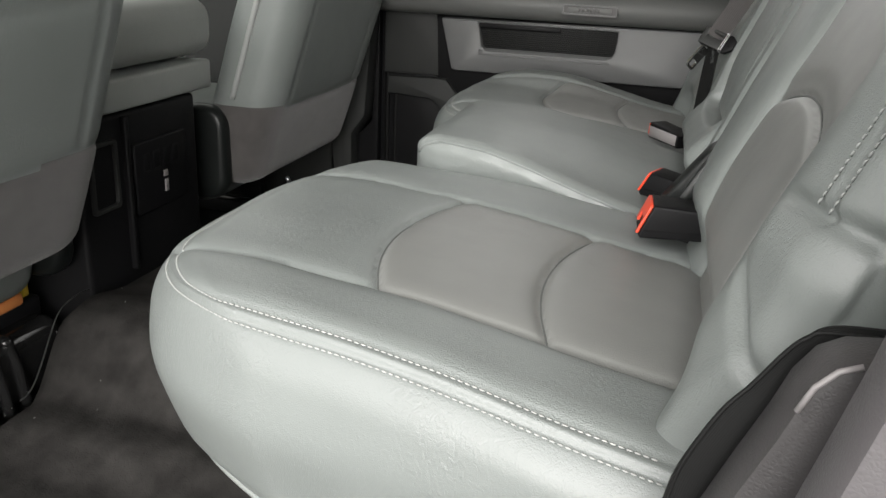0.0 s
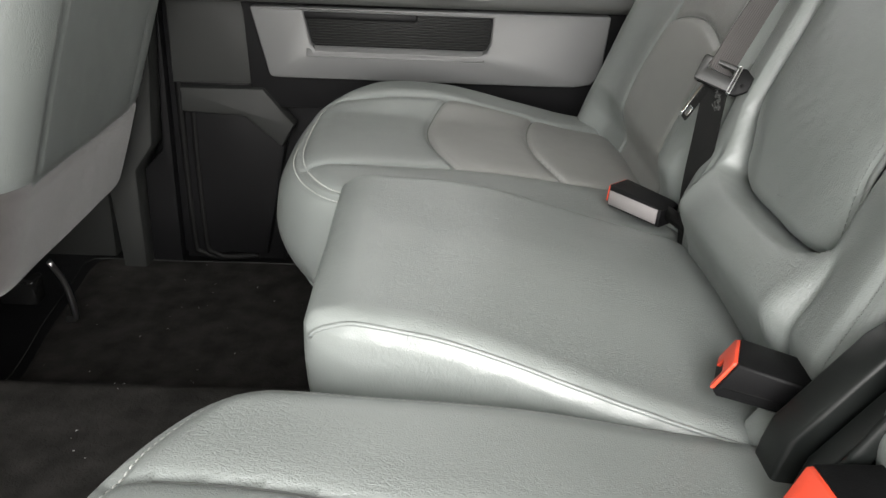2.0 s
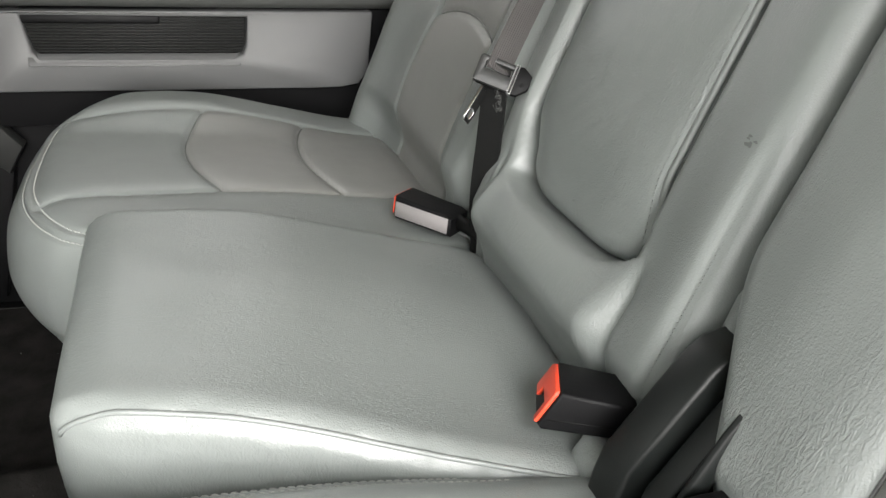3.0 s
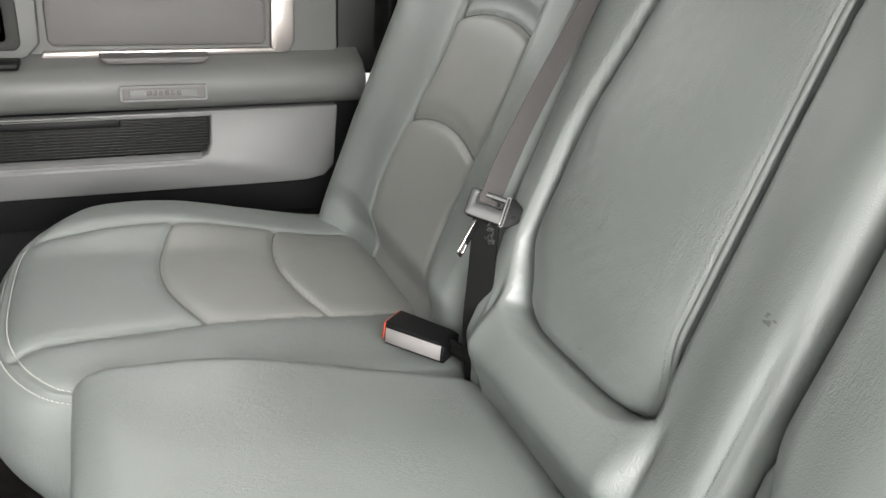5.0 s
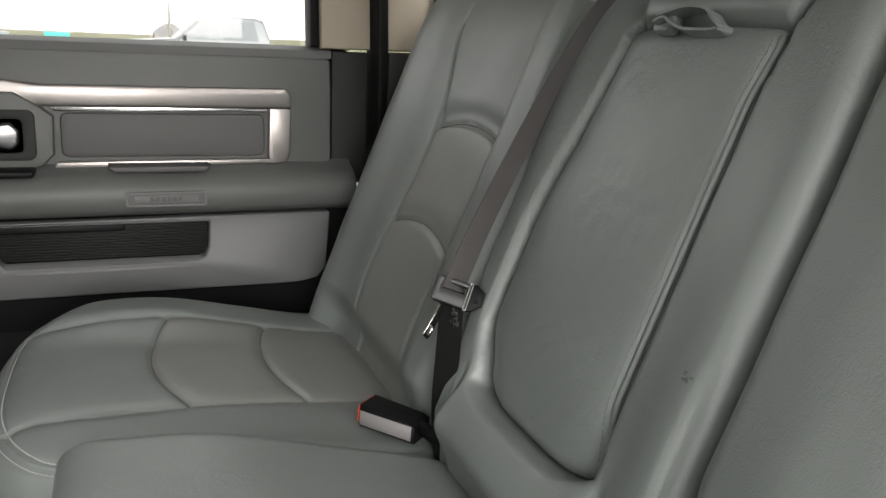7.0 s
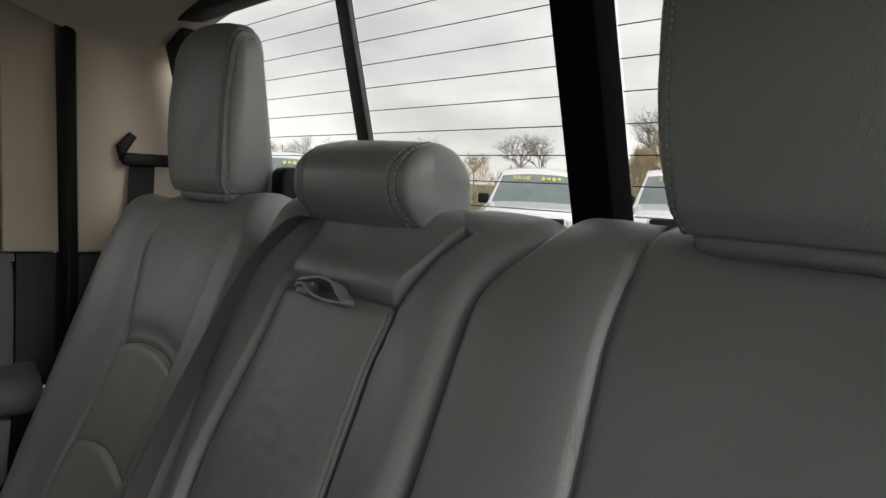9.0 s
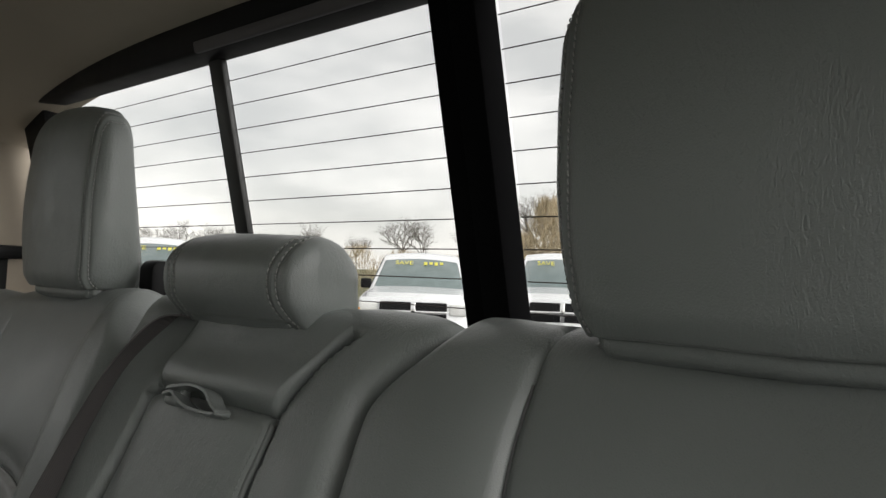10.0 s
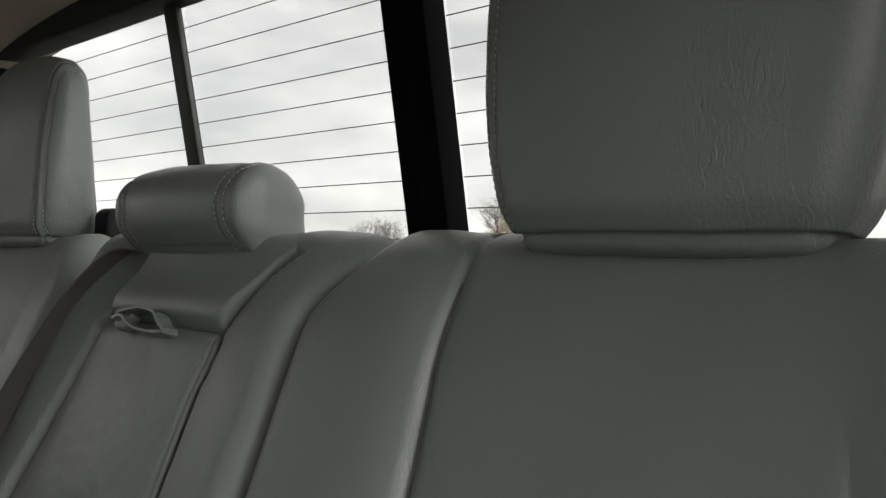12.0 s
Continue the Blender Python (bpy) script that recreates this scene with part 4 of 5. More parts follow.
    for off in (-0.007, 0.007) if sg < 0 else ():
        pts = []
        for i in range(80):
            s = 0.20 + 0.36 * i / 79
            base = 0.700 + off + 0.055 * smooth_step(0.28, 0.60, s)
            d = Vector((0.12, 0, 0.99))
            edge_n = math.sqrt(max(0.0, 1 - (max(0.0, base - (hi[0] - r[0])) / r[0]) ** 2))
            p = Vector((base, s, -r[2] + r[2] * edge_n))
            pts.append(warp(p + d * 0.0006))
        stitches("stitching", pts, lambda p: Vector((-0.9, 0.3 * sg, 0.3)).normalized(), top, mat=SEAMTHREAD, pitch=0.0052, size=0.0037, rad=0.0008)
    return top


outer_backrest(-1, "grey leather rear seat backrest with curved seams beside the open door")
far_back = outer_backrest(1, "grey leather rear seat backrest with curved seams beside the closed door")


# two small slots in the top of the far backrest, beside the belt
for w, q in ((0.171, 0.591), (0.160, 0.587)):
    part("slot", prism_bm(rounded(-0.0065, -0.0018, 0.0065, 0.0018, 0.0017, 4), 2, -0.003, 0.0025, 0.0006), RUBBER, far_back, "small dark slot").matrix_basis = Matrix.Translation(back_place(w, q, -0.0125)) @ Matrix(((0, TILT_S, -TILT_C, 0), (1, 0, 0, 0), (0, TILT_C, TILT_S, 0), (0, 0, 0, 1)))


def middle_backrest():
    top = thing("rear_seat", "grey leather middle backrest with fold-down armrest panel", "seat", "rear seat backrests")

    def warp(p):
        w, s, n = p
        w -= 0.046 * smooth_step(0.52, 0.605, s) * smooth_step(-0.12, -0.18, w) + 0.022 * smooth_step(0.24, 0.12, s) * smooth_step(0.14, 0.20, w)
        n += -0.002 - 0.012 * smooth_step(0.50, 0.60, s) - 0.024 * smooth_step(0.080, 0.030, s) + 0.007 * bell(w + 0.150, 0.035) + 0.008 * bell(w - 0.165, 0.035)
        return back_place(w - 0.012, s, n)
    lo, hi, r = (-0.183, 0.005, -0.13), (0.206, 0.612, 0.006), (0.024, 0.036, 0.034)

    def p_lo(s):
        return -0.099 - 0.008 * smooth_step(0.20, 0.12, s) - 0.008 * smooth_step(0.44, 0.50, s) - 0.052 * max(0.0, (s - 0.50) / 0.09) ** 1.4

    def p_hi(s):
        return 0.135 - 0.040 * smooth_step(0.27, 0.52, s) - 0.022 * smooth_step(0.20, 0.125, s) - 0.018 * smooth_step(0.495, 0.512, s) - 0.12 * max(0.0, s - 0.51)

    def crease(p, d):
        w, s, n = p
        w -= 0.012
        out = 0.0
        if d.z > 0.3:
            low_edge = 0.118 + 0.02 * ((w - 0.015) / 0.115) ** 4
            box = max(w - p_hi(s), p_lo(s) - w, low_edge - s)
            out += 0.040 * (1 - smooth_step(-0.004, 0.006, box)) * smooth_step(0.590, 0.566, s)
            low = smooth_step(0.15, 0.11, s)
            out -= 0.020 * bell(s - 0.075, 0.045) * smooth_step(-0.135, -0.10, w) * (1 - smooth_step(0.12, 0.15, w))
            out += low * (0.007 * bell(w + 0.122, 0.005) + 0.007 * bell(w - 0.132, 0.006))
            out += 0.004 * bell(w + 0.178, 0.004) * smooth_step(0.28, 0.20, s)
        out += 0.0012 * noise.noise((p.x * 13 + 17, p.y * 13, p.z * 13))
        return out
    Pad(lo, hi, r, 0.0038, warp, crease).build({"a": ("surround", LEATHER, "")}, top, lambda p, d: "a")
    row = []
    for i in range(50):
        s = 0.06 + 0.16 * i / 49
        row.append(warp(Vector((-0.1655, s, 0.0055 - 0.0046))))
    stitches("stitching", row, lambda p: Vector((-0.9, -0.2, 0.4)).normalized(), top, mat=CORD, pitch=0.005, size=0.0032, rad=0.0005)

    # the panel that folds down
    def warp2(p):
        u, s, n = p
        a, c = p_lo(s) + 0.003, p_hi(s) - 0.003
        w = a + (c - a) * u
        n += 0.008 * (1 - ((u - 0.5) / 0.5) ** 4) - 0.010 * smooth_step(0.20, 0.12, s) + 0.002
        return back_place(w, s + 0.016 * (2 * u - 1) ** 4 * smooth_step(0.25, 0.12, s), n)

    def crease2(p, d):
        return 0.0014 * noise.noise((p.x * 3, p.y * 14, p.z * 10)) + 0.0006 * noise.noise((p.x * 18, p.y * 80, 3))
    panel = Pad((0.0, 0.121, -0.06), (1.0, 0.508, 0.0), (0.055, 0.016, 0.014), 0.0055, warp2, crease2)
    panel.counts = (44, 74, 10)
    panel.build({"a": ("armrest_panel", LEATHER, "smooth grey armrest panel")}, top, lambda p, d: "a")
    pts = [panel.on((0.035, 0.14 + 0.36 * i / 60, 0.0), (0, 0, 1), 0.0006) for i in range(61)]
    stitches("stitching", pts, lambda p: Vector((-0.93, 0, 0.36)), top, mat=CORD, pitch=0.0055, size=0.0034, rad=0.00042)
    tube_part("piping", [panel.on((0.012, 0.135 + 0.365 * i / 40, -0.006), (0, 0, 1), 0.0030) for i in range(41)], 0.0030, CORD, top)

    # small scuffs on the leather
    rnd = random.Random(8)
    for cw, cs, cn, size, count in ((-0.013, 0.145, 0.0108, 0.0035, 3), (-0.162, 0.246, 0.0112, 0.007, 6)):
        for k in range(count):
            v0, r0 = [], rnd.uniform(0.25, 0.6) * size
            ow, os = rnd.uniform(-1, 1) * size, rnd.uniform(-0.5, 0.5) * size
            for i in range(9):
                a = 2 * math.pi * i / 9
                q = r0 * rnd.uniform(0.5, 1.1)
                v0.append(back_place(cw + ow + q * math.cos(a), cs + os + 0.45 * q * math.sin(a), cn))
            raw_part("scuff", v0, [tuple(range(9))], SCUFF_AND_SHADE, top, "dark scuff mark")

    # roll of leather over the panel's hinge
    def warp3(p):
        u, s, n = p
        a, c = p_lo(s) + 0.002, p_hi(s) - 0.002
        return back_place(a + (c - a) * u, s, n - 0.004 * smooth_step(0.53, 0.60, s) + 0.010 * bell(s - 0.525, 0.022) - 0.034 * (1 - math.sqrt(max(0.0, 1 - (max(0.0, s - 0.574) / 0.037) ** 2))))
    roll = Pad((0.0, 0.504, -0.05), (1.0, 0.609, 0.003), (0.014, 0.016, 0.018), 0.005, warp3,
               lambda p, d: 0.0015 * noise.noise((p.x * 6, p.y * 30, p.z * 30)))
    roll.counts = (60, 30, 16)
    roll.build({"a": ("hinge_roll", LEATHER, "")}, top, lambda p, d: "a")
    # pull loop
    ring = [(0.030, 0.503, 0.012), (0.026, 0.507, 0.019), (0.010, 0.510, 0.021), (-0.012, 0.5135, 0.021), (-0.036, 0.511, 0.021), (-0.048, 0.503, 0.020), (-0.055, 0.4985, 0.018),
            (-0.050, 0.4955, 0.017), (-0.034, 0.4945, 0.018), (-0.012, 0.4955, 0.019), (0.004, 0.500, 0.020), (0.014, 0.5045, 0.022), (0.028, 0.5015, 0.020)]
    ribbon("pull_loop", spline([back_place(*p) for p in ring], 5), 0.015, 0.0024, LEATHER, top, "folded leather pull loop", side=Vector((-0.93, 0.05, 0.36)))
    part("loop_anchor", prism_bm(rounded(-0.010, -0.009, 0.016, 0.009, 0.005), 2, -0.006, 0.005, 0.003), LEATHER, top, "stitched end of the pull loop").matrix_basis = Matrix.Translation(back_place(0.020, 0.503, 0.016)) @ Matrix(((0, TILT_S, -TILT_C, 0), (1, 0, 0, 0), (0, TILT_C, TILT_S, 0), (0, 0, 0, 1)))
    return top


middle_backrest()


def headrest(y, half, z0, z1, depth, x, seam, tall, label, ends=(-1, 1)):
    """seam: how far the stitched edge lies inside the ends; ends: which ends have it; tall: a high headrest whose back leans in towards the top, or a low roll."""
    top = thing("headrest", label, "headrest", "rear headrests")
    rx, ry, rz = (0.026, 0.030, 0.034) if tall else (0.014, 0.034, 0.034)
    lo, hi, r = (y - half, 0.0, z0), (y + half, depth, z1), (rx, ry, rz)

    def warp(p):
        w, n, h = p
        t = (h - z0) / (z1 - z0)
        u = (w - y) / half
        if tall:
            w2 = (w - y) * (1 - 0.24 * max(0.0, 1 - t) ** 3.5 - (0.13 if len(ends) > 1 else 0.04) * max(0.0, t - 0.2))
            n2 = n * (1 - 0.52 * t) - 0.010 * (1 - u * u) - 0.006 * math.sin(math.pi * t)
            h += 0.006 * (1 - u * u) * smooth_step(0.7, 1.0, t) - 0.012 * abs(u) ** 4 * smooth_step(0.55, 1.0, t)
        else:
            w2 = (w - y) * (1 - 0.10 * n / depth)
            n2 = n * (1 - 0.10 * t) - 0.008 * (1 - u * u) - 0.007 * math.sin(math.pi * t) + 0.014 * (1 - t) ** 2 * (1 - n / depth)
            h += 0.004 * (1 - u * u) * smooth_step(0.6, 1.0, t) - 0.016 * smooth_step(0.35, 1.0, n / depth) * smooth_step(0.5, 1.0, t) * abs(u) ** 3
        return (x + n2 + 0.05 * (h - z0), y + w2, h)

    def inset(h):
        """How far the seam lies inside the end at a height."""
        t = (h - z0) / (z1 - z0)
        return seam + (0.004 if tall else 0.007) * math.sin(math.pi * min(1.0, max(0.0, t))) ** 0.8

    def crease(p, d):
        e = abs(p.x - y) - (half - inset(p.z))
        out = 0.0 if (1 if p.x > y else -1) not in ends else -0.0014 * bell(e, 0.0020) + 0.0020 * (bell(e - 0.0048, 0.0022) + bell(e + 0.0048, 0.0022)) + 0.0010 * bell(e, 0.012)
        if d.y < 0.3:
            out += (0.0075 if tall else 0.0026 * smooth_step(0.010, -0.004, e)) * bell(p.z - z0 - 0.009, 0.0026) + 0.0014 * bell(p.z - z0 - 0.016, 0.008)
        out += 0.0018 * noise.noise((p.x * 9, p.y * 9, p.z * 9)) + 0.0006 * noise.noise((p.x * 45, p.y * 45, p.z * 45))
        return out

    def zone(p, d):
        if abs(p.x - y) < half - inset(p.z):
            return "front"
        return "left" if p.x < y else "right"
    pad = Pad(lo, hi, r, 0.0030, warp, crease)
    pad.build({"front": ("front_panel", LEATHER, ""), "left": ("side_panel", LEATHER, ""), "right": ("side_panel", LEATHER, "")}, top, zone)
    for sg in ends:
        for off in (-0.0052, 0.0052):
            row = []
            spots = [((ry, z0 + rz + (z1 - z0 - 2 * rz) * i / 29), 180) for i in range(30)]
            spots = [((ry, z0 + rz), 180 + 60 - 60 * i / 8) for i in range(8)] + spots
            spots += [((ry, z1 - rz), 180 - 90 * i / 12) for i in range(1, 13)]
            spots += [((ry + (depth - 2 * ry) * i / 6, z1 - rz), 90) for i in range(1, 7)]
            for (n, h), a in spots:
                c, q = math.cos(radians(a)), math.sin(radians(a))
                w = y + sg * (half - inset(h + rz * q) + off)
                k = math.sqrt(max(0.0, 1 - (max(0.0, abs(w - y) - (half - rx)) / rx) ** 2))
                p = Vector((w, n + ry * k * c, h + rz * k * q))
                d = Vector((sg * 0.3, c, q)).normalized()
                row.append(warp(p - d * (crease(p, d) - 0.0011)))
            stitches("stitching", row, lambda p: Vector((-0.8, 0.2 * sg, 0.5)).normalized(), top, mat=PALESTITCH, pitch=0.0054, size=0.0036, rad=0.0007)
    for dy in (-0.05, 0.05):
        tube_part("post", [(x + 0.045, y + dy, z0 - 0.05), (x + 0.045, y + dy, z0 + 0.03)], 0.006, CHROME, top, sides=10)
    return top


headrest(0.432, 0.122, 0.902, 1.140, 0.088, 0.452, 0.012, True, "tall grey leather headrest with stitched edges")
headrest(-0.458, 0.131, 0.902, 1.142, 0.088, 0.452, 0.012, True, "tall grey leather headrest beside the open doorway", (1,))
headrest(-0.003, 0.110, 0.893, 0.977, 0.092, 0.430, 0.022, False, "low rolled grey leather middle headrest")
knob = thing("belt_guide", "black plastic belt guide behind the headrest", "belt guide")
part("housing", prism_bm(rounded(0.515, 0.895, 0.545, 0.955, 0.013), 1, 0.290, 0.325, 0.005), BLACK, knob, angle=40)


# ---- belts and buckles ----
def buckle(place, turn, label, plain=False, lean=0.45, big=1.0):
    """The foot of its face lies at the origin, its width along y, its length along x."""
    top = thing("seat_belt_buckle", label, "buckle", "rear buckles")
    L, W, H = (0.074, 0.036, 0.022) if plain else (0.066 * big, 0.041 * big, 0.027 * big)
    sect = [(0.001, 0.0), (0.001 + H * lean, H), (L * 0.9, H * 0.86), (L, H * 0.72), (L, -0.004), (0.004, -0.004)]
    part("body", prism_bm(sect, 1, -W / 2, W / 2, 0.0028, 3), BLACK, top, angle=40)
    seam = prism_bm([(0.006, 0.0045), (0.008, 0.0058), (L - 0.002, 0.0058), (L - 0.002, 0.0045)], 1, -W / 2 - 0.0004, W / 2 + 0.0004)
    part("seam", seam, RUBBER, top)
    if plain:
        part("label", box_bm((0.004, -W / 2 - 0.0008, -0.001), (L * 0.95, -W / 2 + 0.001, H * 0.74), 0.0004, 1), LABELGREY, top, "grey side label")
    a = W / 2 - 0.0015
    h = H / 2
    frame_o = [(-a, 0.0015), (-a, H - 0.0025), (-a + 0.002, H - 0.0005), (a - 0.002, H - 0.0005), (a, H - 0.0025), (a, 0.0065), (a - 0.012, 0.0055),
               (a - 0.0125, h), (-a + 0.0065, h), (-a + 0.0065, 0.0015)]
    bm = prism_bm(frame_o, 0, -0.0006 if plain else -0.0022, 0.0010, 0.0004 if plain else 0.0007)
    for vert in bm.verts:
        vert.co.x += lean * vert.co.z
    part("button", bm, RED, top, "red release button", angle=40)
    v, f = tube([(L - 0.004, 0, 0.010), (L + 0.025, 0, 0.002), (L + 0.055, 0, -0.03)], 0.008, 8)
    raw_part("stalk", v, f, RUBBER, top)
    top.matrix_basis = pose(*place, *turn)
    return top


buckle((0.201, -0.306, 0.399), (0, -2, 4), "black seat belt buckle with red button near the doorway seat", big=1.2)
buckle((0.203, -0.145, 0.401), (0, 3, -22), "black seat belt buckle with red button on the middle cushion")
buckle((0.207, 0.241, 0.395), (0, 3, -49), "black seat belt buckle with grey side label", plain=True, lean=0.05)

belt = thing("seat_belt", "grey seat belt with metal latch hanging over the backrest", "seat belt")
run = [(0.088, 0.590, -0.050), (0.098, 0.583, -0.008), (0.112, 0.566, 0.010), (0.139, 0.523, 0.016), (0.157, 0.463, 0.020), (0.170, 0.400, 0.023), (0.177, 0.335, 0.027),
       (0.176, 0.270, 0.033), (0.166, 0.216, 0.040), (0.163, 0.203, 0.0405)]
line = spline([back_place(*p) for p in run], 6)
turns = [Vector((0.95, 0.22 + 0.20 * i / len(line), 0.1)) for i in range(len(line))]
ribbon("webbing", line, [0.032] * len(line), 0.0016, WEB, belt, "", side=turns)
ribbon("lower_webbing", spline([(0.276, 0.164, 0.562), (0.271, 0.157, 0.50), (0.268, 0.156, 0.43), (0.276, 0.158, 0.36)], 6), [0.030] * 19, 0.0022, WEBDARK, belt, "", side=Vector((0.6, -1, 0)))
ax = Vector((0.86, -0.44, -0.28)).normalized()
ay = Vector((0.35, 0.30, 0.80))
ay = (ay - ax * ay.dot(ax)).normalized()
az = ax.cross(ay)
latch_m = Matrix(((ax.x, ay.x, az.x, 0.274), (ax.y, ay.y, az.y, 0.161), (ax.z, ay.z, az.z, 0.562), (0, 0, 0, 1)))
latch = part("latch_plate", ring_bm(rounded(-0.020, -0.013, 0.018, 0.014, 0.003), rounded(-0.012, 0.0015, 0.014, 0.009, 0.0012), 2, -0.003, 0.006, 0.0012), LATCHGREY, belt, "grey plastic latch plate", angle=40)
latch.matrix_basis = latch_m
part("front_slot", box_bm((-0.016, -0.0138, -0.002), (0.014, -0.0125, 0.002), 0.0006, 1), RUBBER, latch)
part("lug", prism_bm([(0.016, -0.014), (0.025, -0.013), (0.034, -0.004), (0.034, 0.010), (0.024, 0.016), (0.018, 0.015)], 2, -0.005, 0.0035, 0.002), BLACK, latch, "black end of the latch", angle=40)
part("lug_edge", ring_bm(rounded(0.0155, -0.0145, 0.0195, 0.0155, 0.0015), rounded(0.0165, -0.0135, 0.0185, 0.0145, 0.0006), 2, -0.003, 0.0068, 0.0005), STEEL, latch, "bright steel edge", angle=40)
part("rivet", prism_bm(rounded(0.025, -0.0035, 0.029, 0.0005, 0.0019, 6), 2, 0.003, 0.0042, 0.0003), RUBBER, latch, angle=40)
ton = part("tongue", ring_bm(rounded(-0.010, -0.038, 0.010, 0.0, 0.004), rounded(-0.0055, -0.034, 0.0055, -0.024, 0.0015), 2, -0.0012, 0.0012, 0.0004), CHROME, belt, "steel tongue with a square hole", angle=40)
tv = Vector((-0.020, -0.008, -0.028)).normalized()
tx = Vector((0.62, 0.70, -0.34))
tx = (tx - tv * tx.dot(tv)).normalized()
tz = tx.cross(-tv)
ton.matrix_basis = Matrix(((tx.x, -tv.x, tz.x, 0.263), (tx.y, -tv.y, tz.y, 0.158), (tx.z, -tv.z, tz.z, 0.550), (0, 0, 0, 1)))
fray, fray_f = [], []
fr = random.Random(11)
for i in range(70):
    c = Vector((0.2755 + fr.uniform(-0.002, 0.002), 0.158 + fr.uniform(-0.014, 0.012), 0.540 + fr.uniform(-0.013, 0.010)))
    d = Vector((fr.uniform(-0.4, 0.1), fr.uniform(-1, 1), fr.uniform(-1, 1))) * 0.004
    tv, tf = tube([c, c + d * 0.5 + Vector((-0.0012, 0, 0)), c + d], 0.00028, 4)
    o = len(fray)
    fray += tv
    fray_f += [tuple(k + o for k in q) for q in tf]
tagged(raw_part("loose_threads", fray, fray_f, SCUFF_AND_SHADE, belt, "grey frayed stitching"), kind="stuff")

# belt of the far seat, down the pillar
fbelt = thing("seat_belt", "dark seat belt running down the beige pillar", "seat belt")
ribbon("webbing", [(0.500, 0.789, 0.965), (0.498, 0.786, 0.91), (0.490, 0.780, 0.80), (0.480, 0.765, 0.70), (0.465, 0.74, 0.60)], 0.044, 0.0018, WEBDARK, fbelt, side=Vector((1, 0, 0.1)))
part("guide", prism_bm(rounded(0.462, 0.950, 0.550, 0.972, 0.009), 1, 0.772, 0.792, 0.005), BLACK, fbelt, "black belt guide", angle=40)
part("guide_arm", prism_bm([(0.462, 0.957), (0.470, 0.972), (0.488, 1.000), (0.476, 1.008), (0.454, 0.984)], 1, 0.778, 0.796, 0.004), BLACK, fbelt, angle=40)

# belt of the near seat by the doorway
nbelt = thing("seat_belt", "black seat belt strap beside the doorway seat", "seat belt")
strap = spline([(0.243, -0.787, 0.36), (0.250, -0.788, 0.395), (0.255, -0.788, 0.419), (0.269, -0.789, 0.453), (0.281, -0.789, 0.471), (0.294, -0.790, 0.493), (0.301, -0.791, 0.501), (0.312, -0.792, 0.506), (0.37, -0.795, 0.508)], 8)
ribbon("webbing", strap, 0.024, 0.0020, WEBDARK, nbelt, side=Vector((0.75, 0.0, -0.65)))
for off in (-0.0115, 0.0115):
    edge = [Vector(p) + Vector((0.75, 0, -0.65)) * off + Vector((-0.0002, -0.0014, 0)) for p in strap]
    tube_part("selvedge", edge, 0.0011, WEBDARK, nbelt, "woven edge of the strap", sides=6)
trim_o = [(0.222, 0.0), (0.228, 0.300), (0.252, 0.405), (0.268, 0.448), (0.279, 0.476), (0.286, 0.497), (0.294, 0.510), (0.306, 0.517), (0.335, 0.520), (0.62, 0.522), (0.62, 0.0)]
board("doorway_trim", trim_o, -0.835, -0.797, DOORTRIM, gate, "dark grained trim at the foot of the doorway", 0.006)
tube_part("trim_lip", [(0.285, -0.836, 0.492), (0.290, -0.836, 0.505), (0.298, -0.836, 0.514), (0.307, -0.836, 0.518)], 0.0016, LABELGREY, gate)
board("pillar_foot", [(0.225, 0.0), (0.240, 0.30), (0.281, 0.455), (0.293, 0.505), (0.300, 0.535), (0.305, 0.56), (0.325, 0.80), (0.62, 0.80), (0.62, 0.0)], -0.90, -0.86, PALETRIM, gate, "grained grey foot of the rear pillar", 0.008)

# plastic hinge cover between the backrests
cover = thing("hinge_cover", "black plastic hinge cover between backrest and cushion", "hinge cover")
sect = [(0.214, 0.360), (0.218, 0.392), (0.223, 0.411), (0.255, 0.457), (0.270, 0.478), (0.280, 0.486), (0.294, 0.490), (0.335, 0.492), (0.375, 0.490), (0.37, 0.36)]
part("shell", prism_bm(sect, 1, -0.236, -0.204, 0.004, 3), HINGE, cover, "bent black plastic arm", angle=50)
part("web", prism_bm([(p[0] + 0.014, p[1] - 0.018) for p in sect], 1, -0.244, -0.232, 0.002), RUBBER, cover, angle=50)
part("arm", prism_bm([(p[0] + 0.009, p[1] - 0.004) for p in sect], 1, -0.264, -0.243, 0.003, 3), HINGE, cover, "black plastic side plate", angle=50)
part("lip", prism_bm([(0.232, 0.405), (0.236, 0.418), (0.258, 0.460), (0.270, 0.478), (0.274, 0.470), (0.250, 0.410)], 1, -0.272, -0.267, 0.001, 1), HINGE, cover, "thin raised lip", angle=50)
gus = prism_bm([(0.285, 0.460), (0.300, 0.510), (0.330, 0.545), (0.385, 0.62), (0.42, 0.60), (0.39, 0.47)], 1, -0.250, -0.196, 0.016, 4)
part("boot", gus, LEATHER, cover, "grey leather gusset", angle=60)


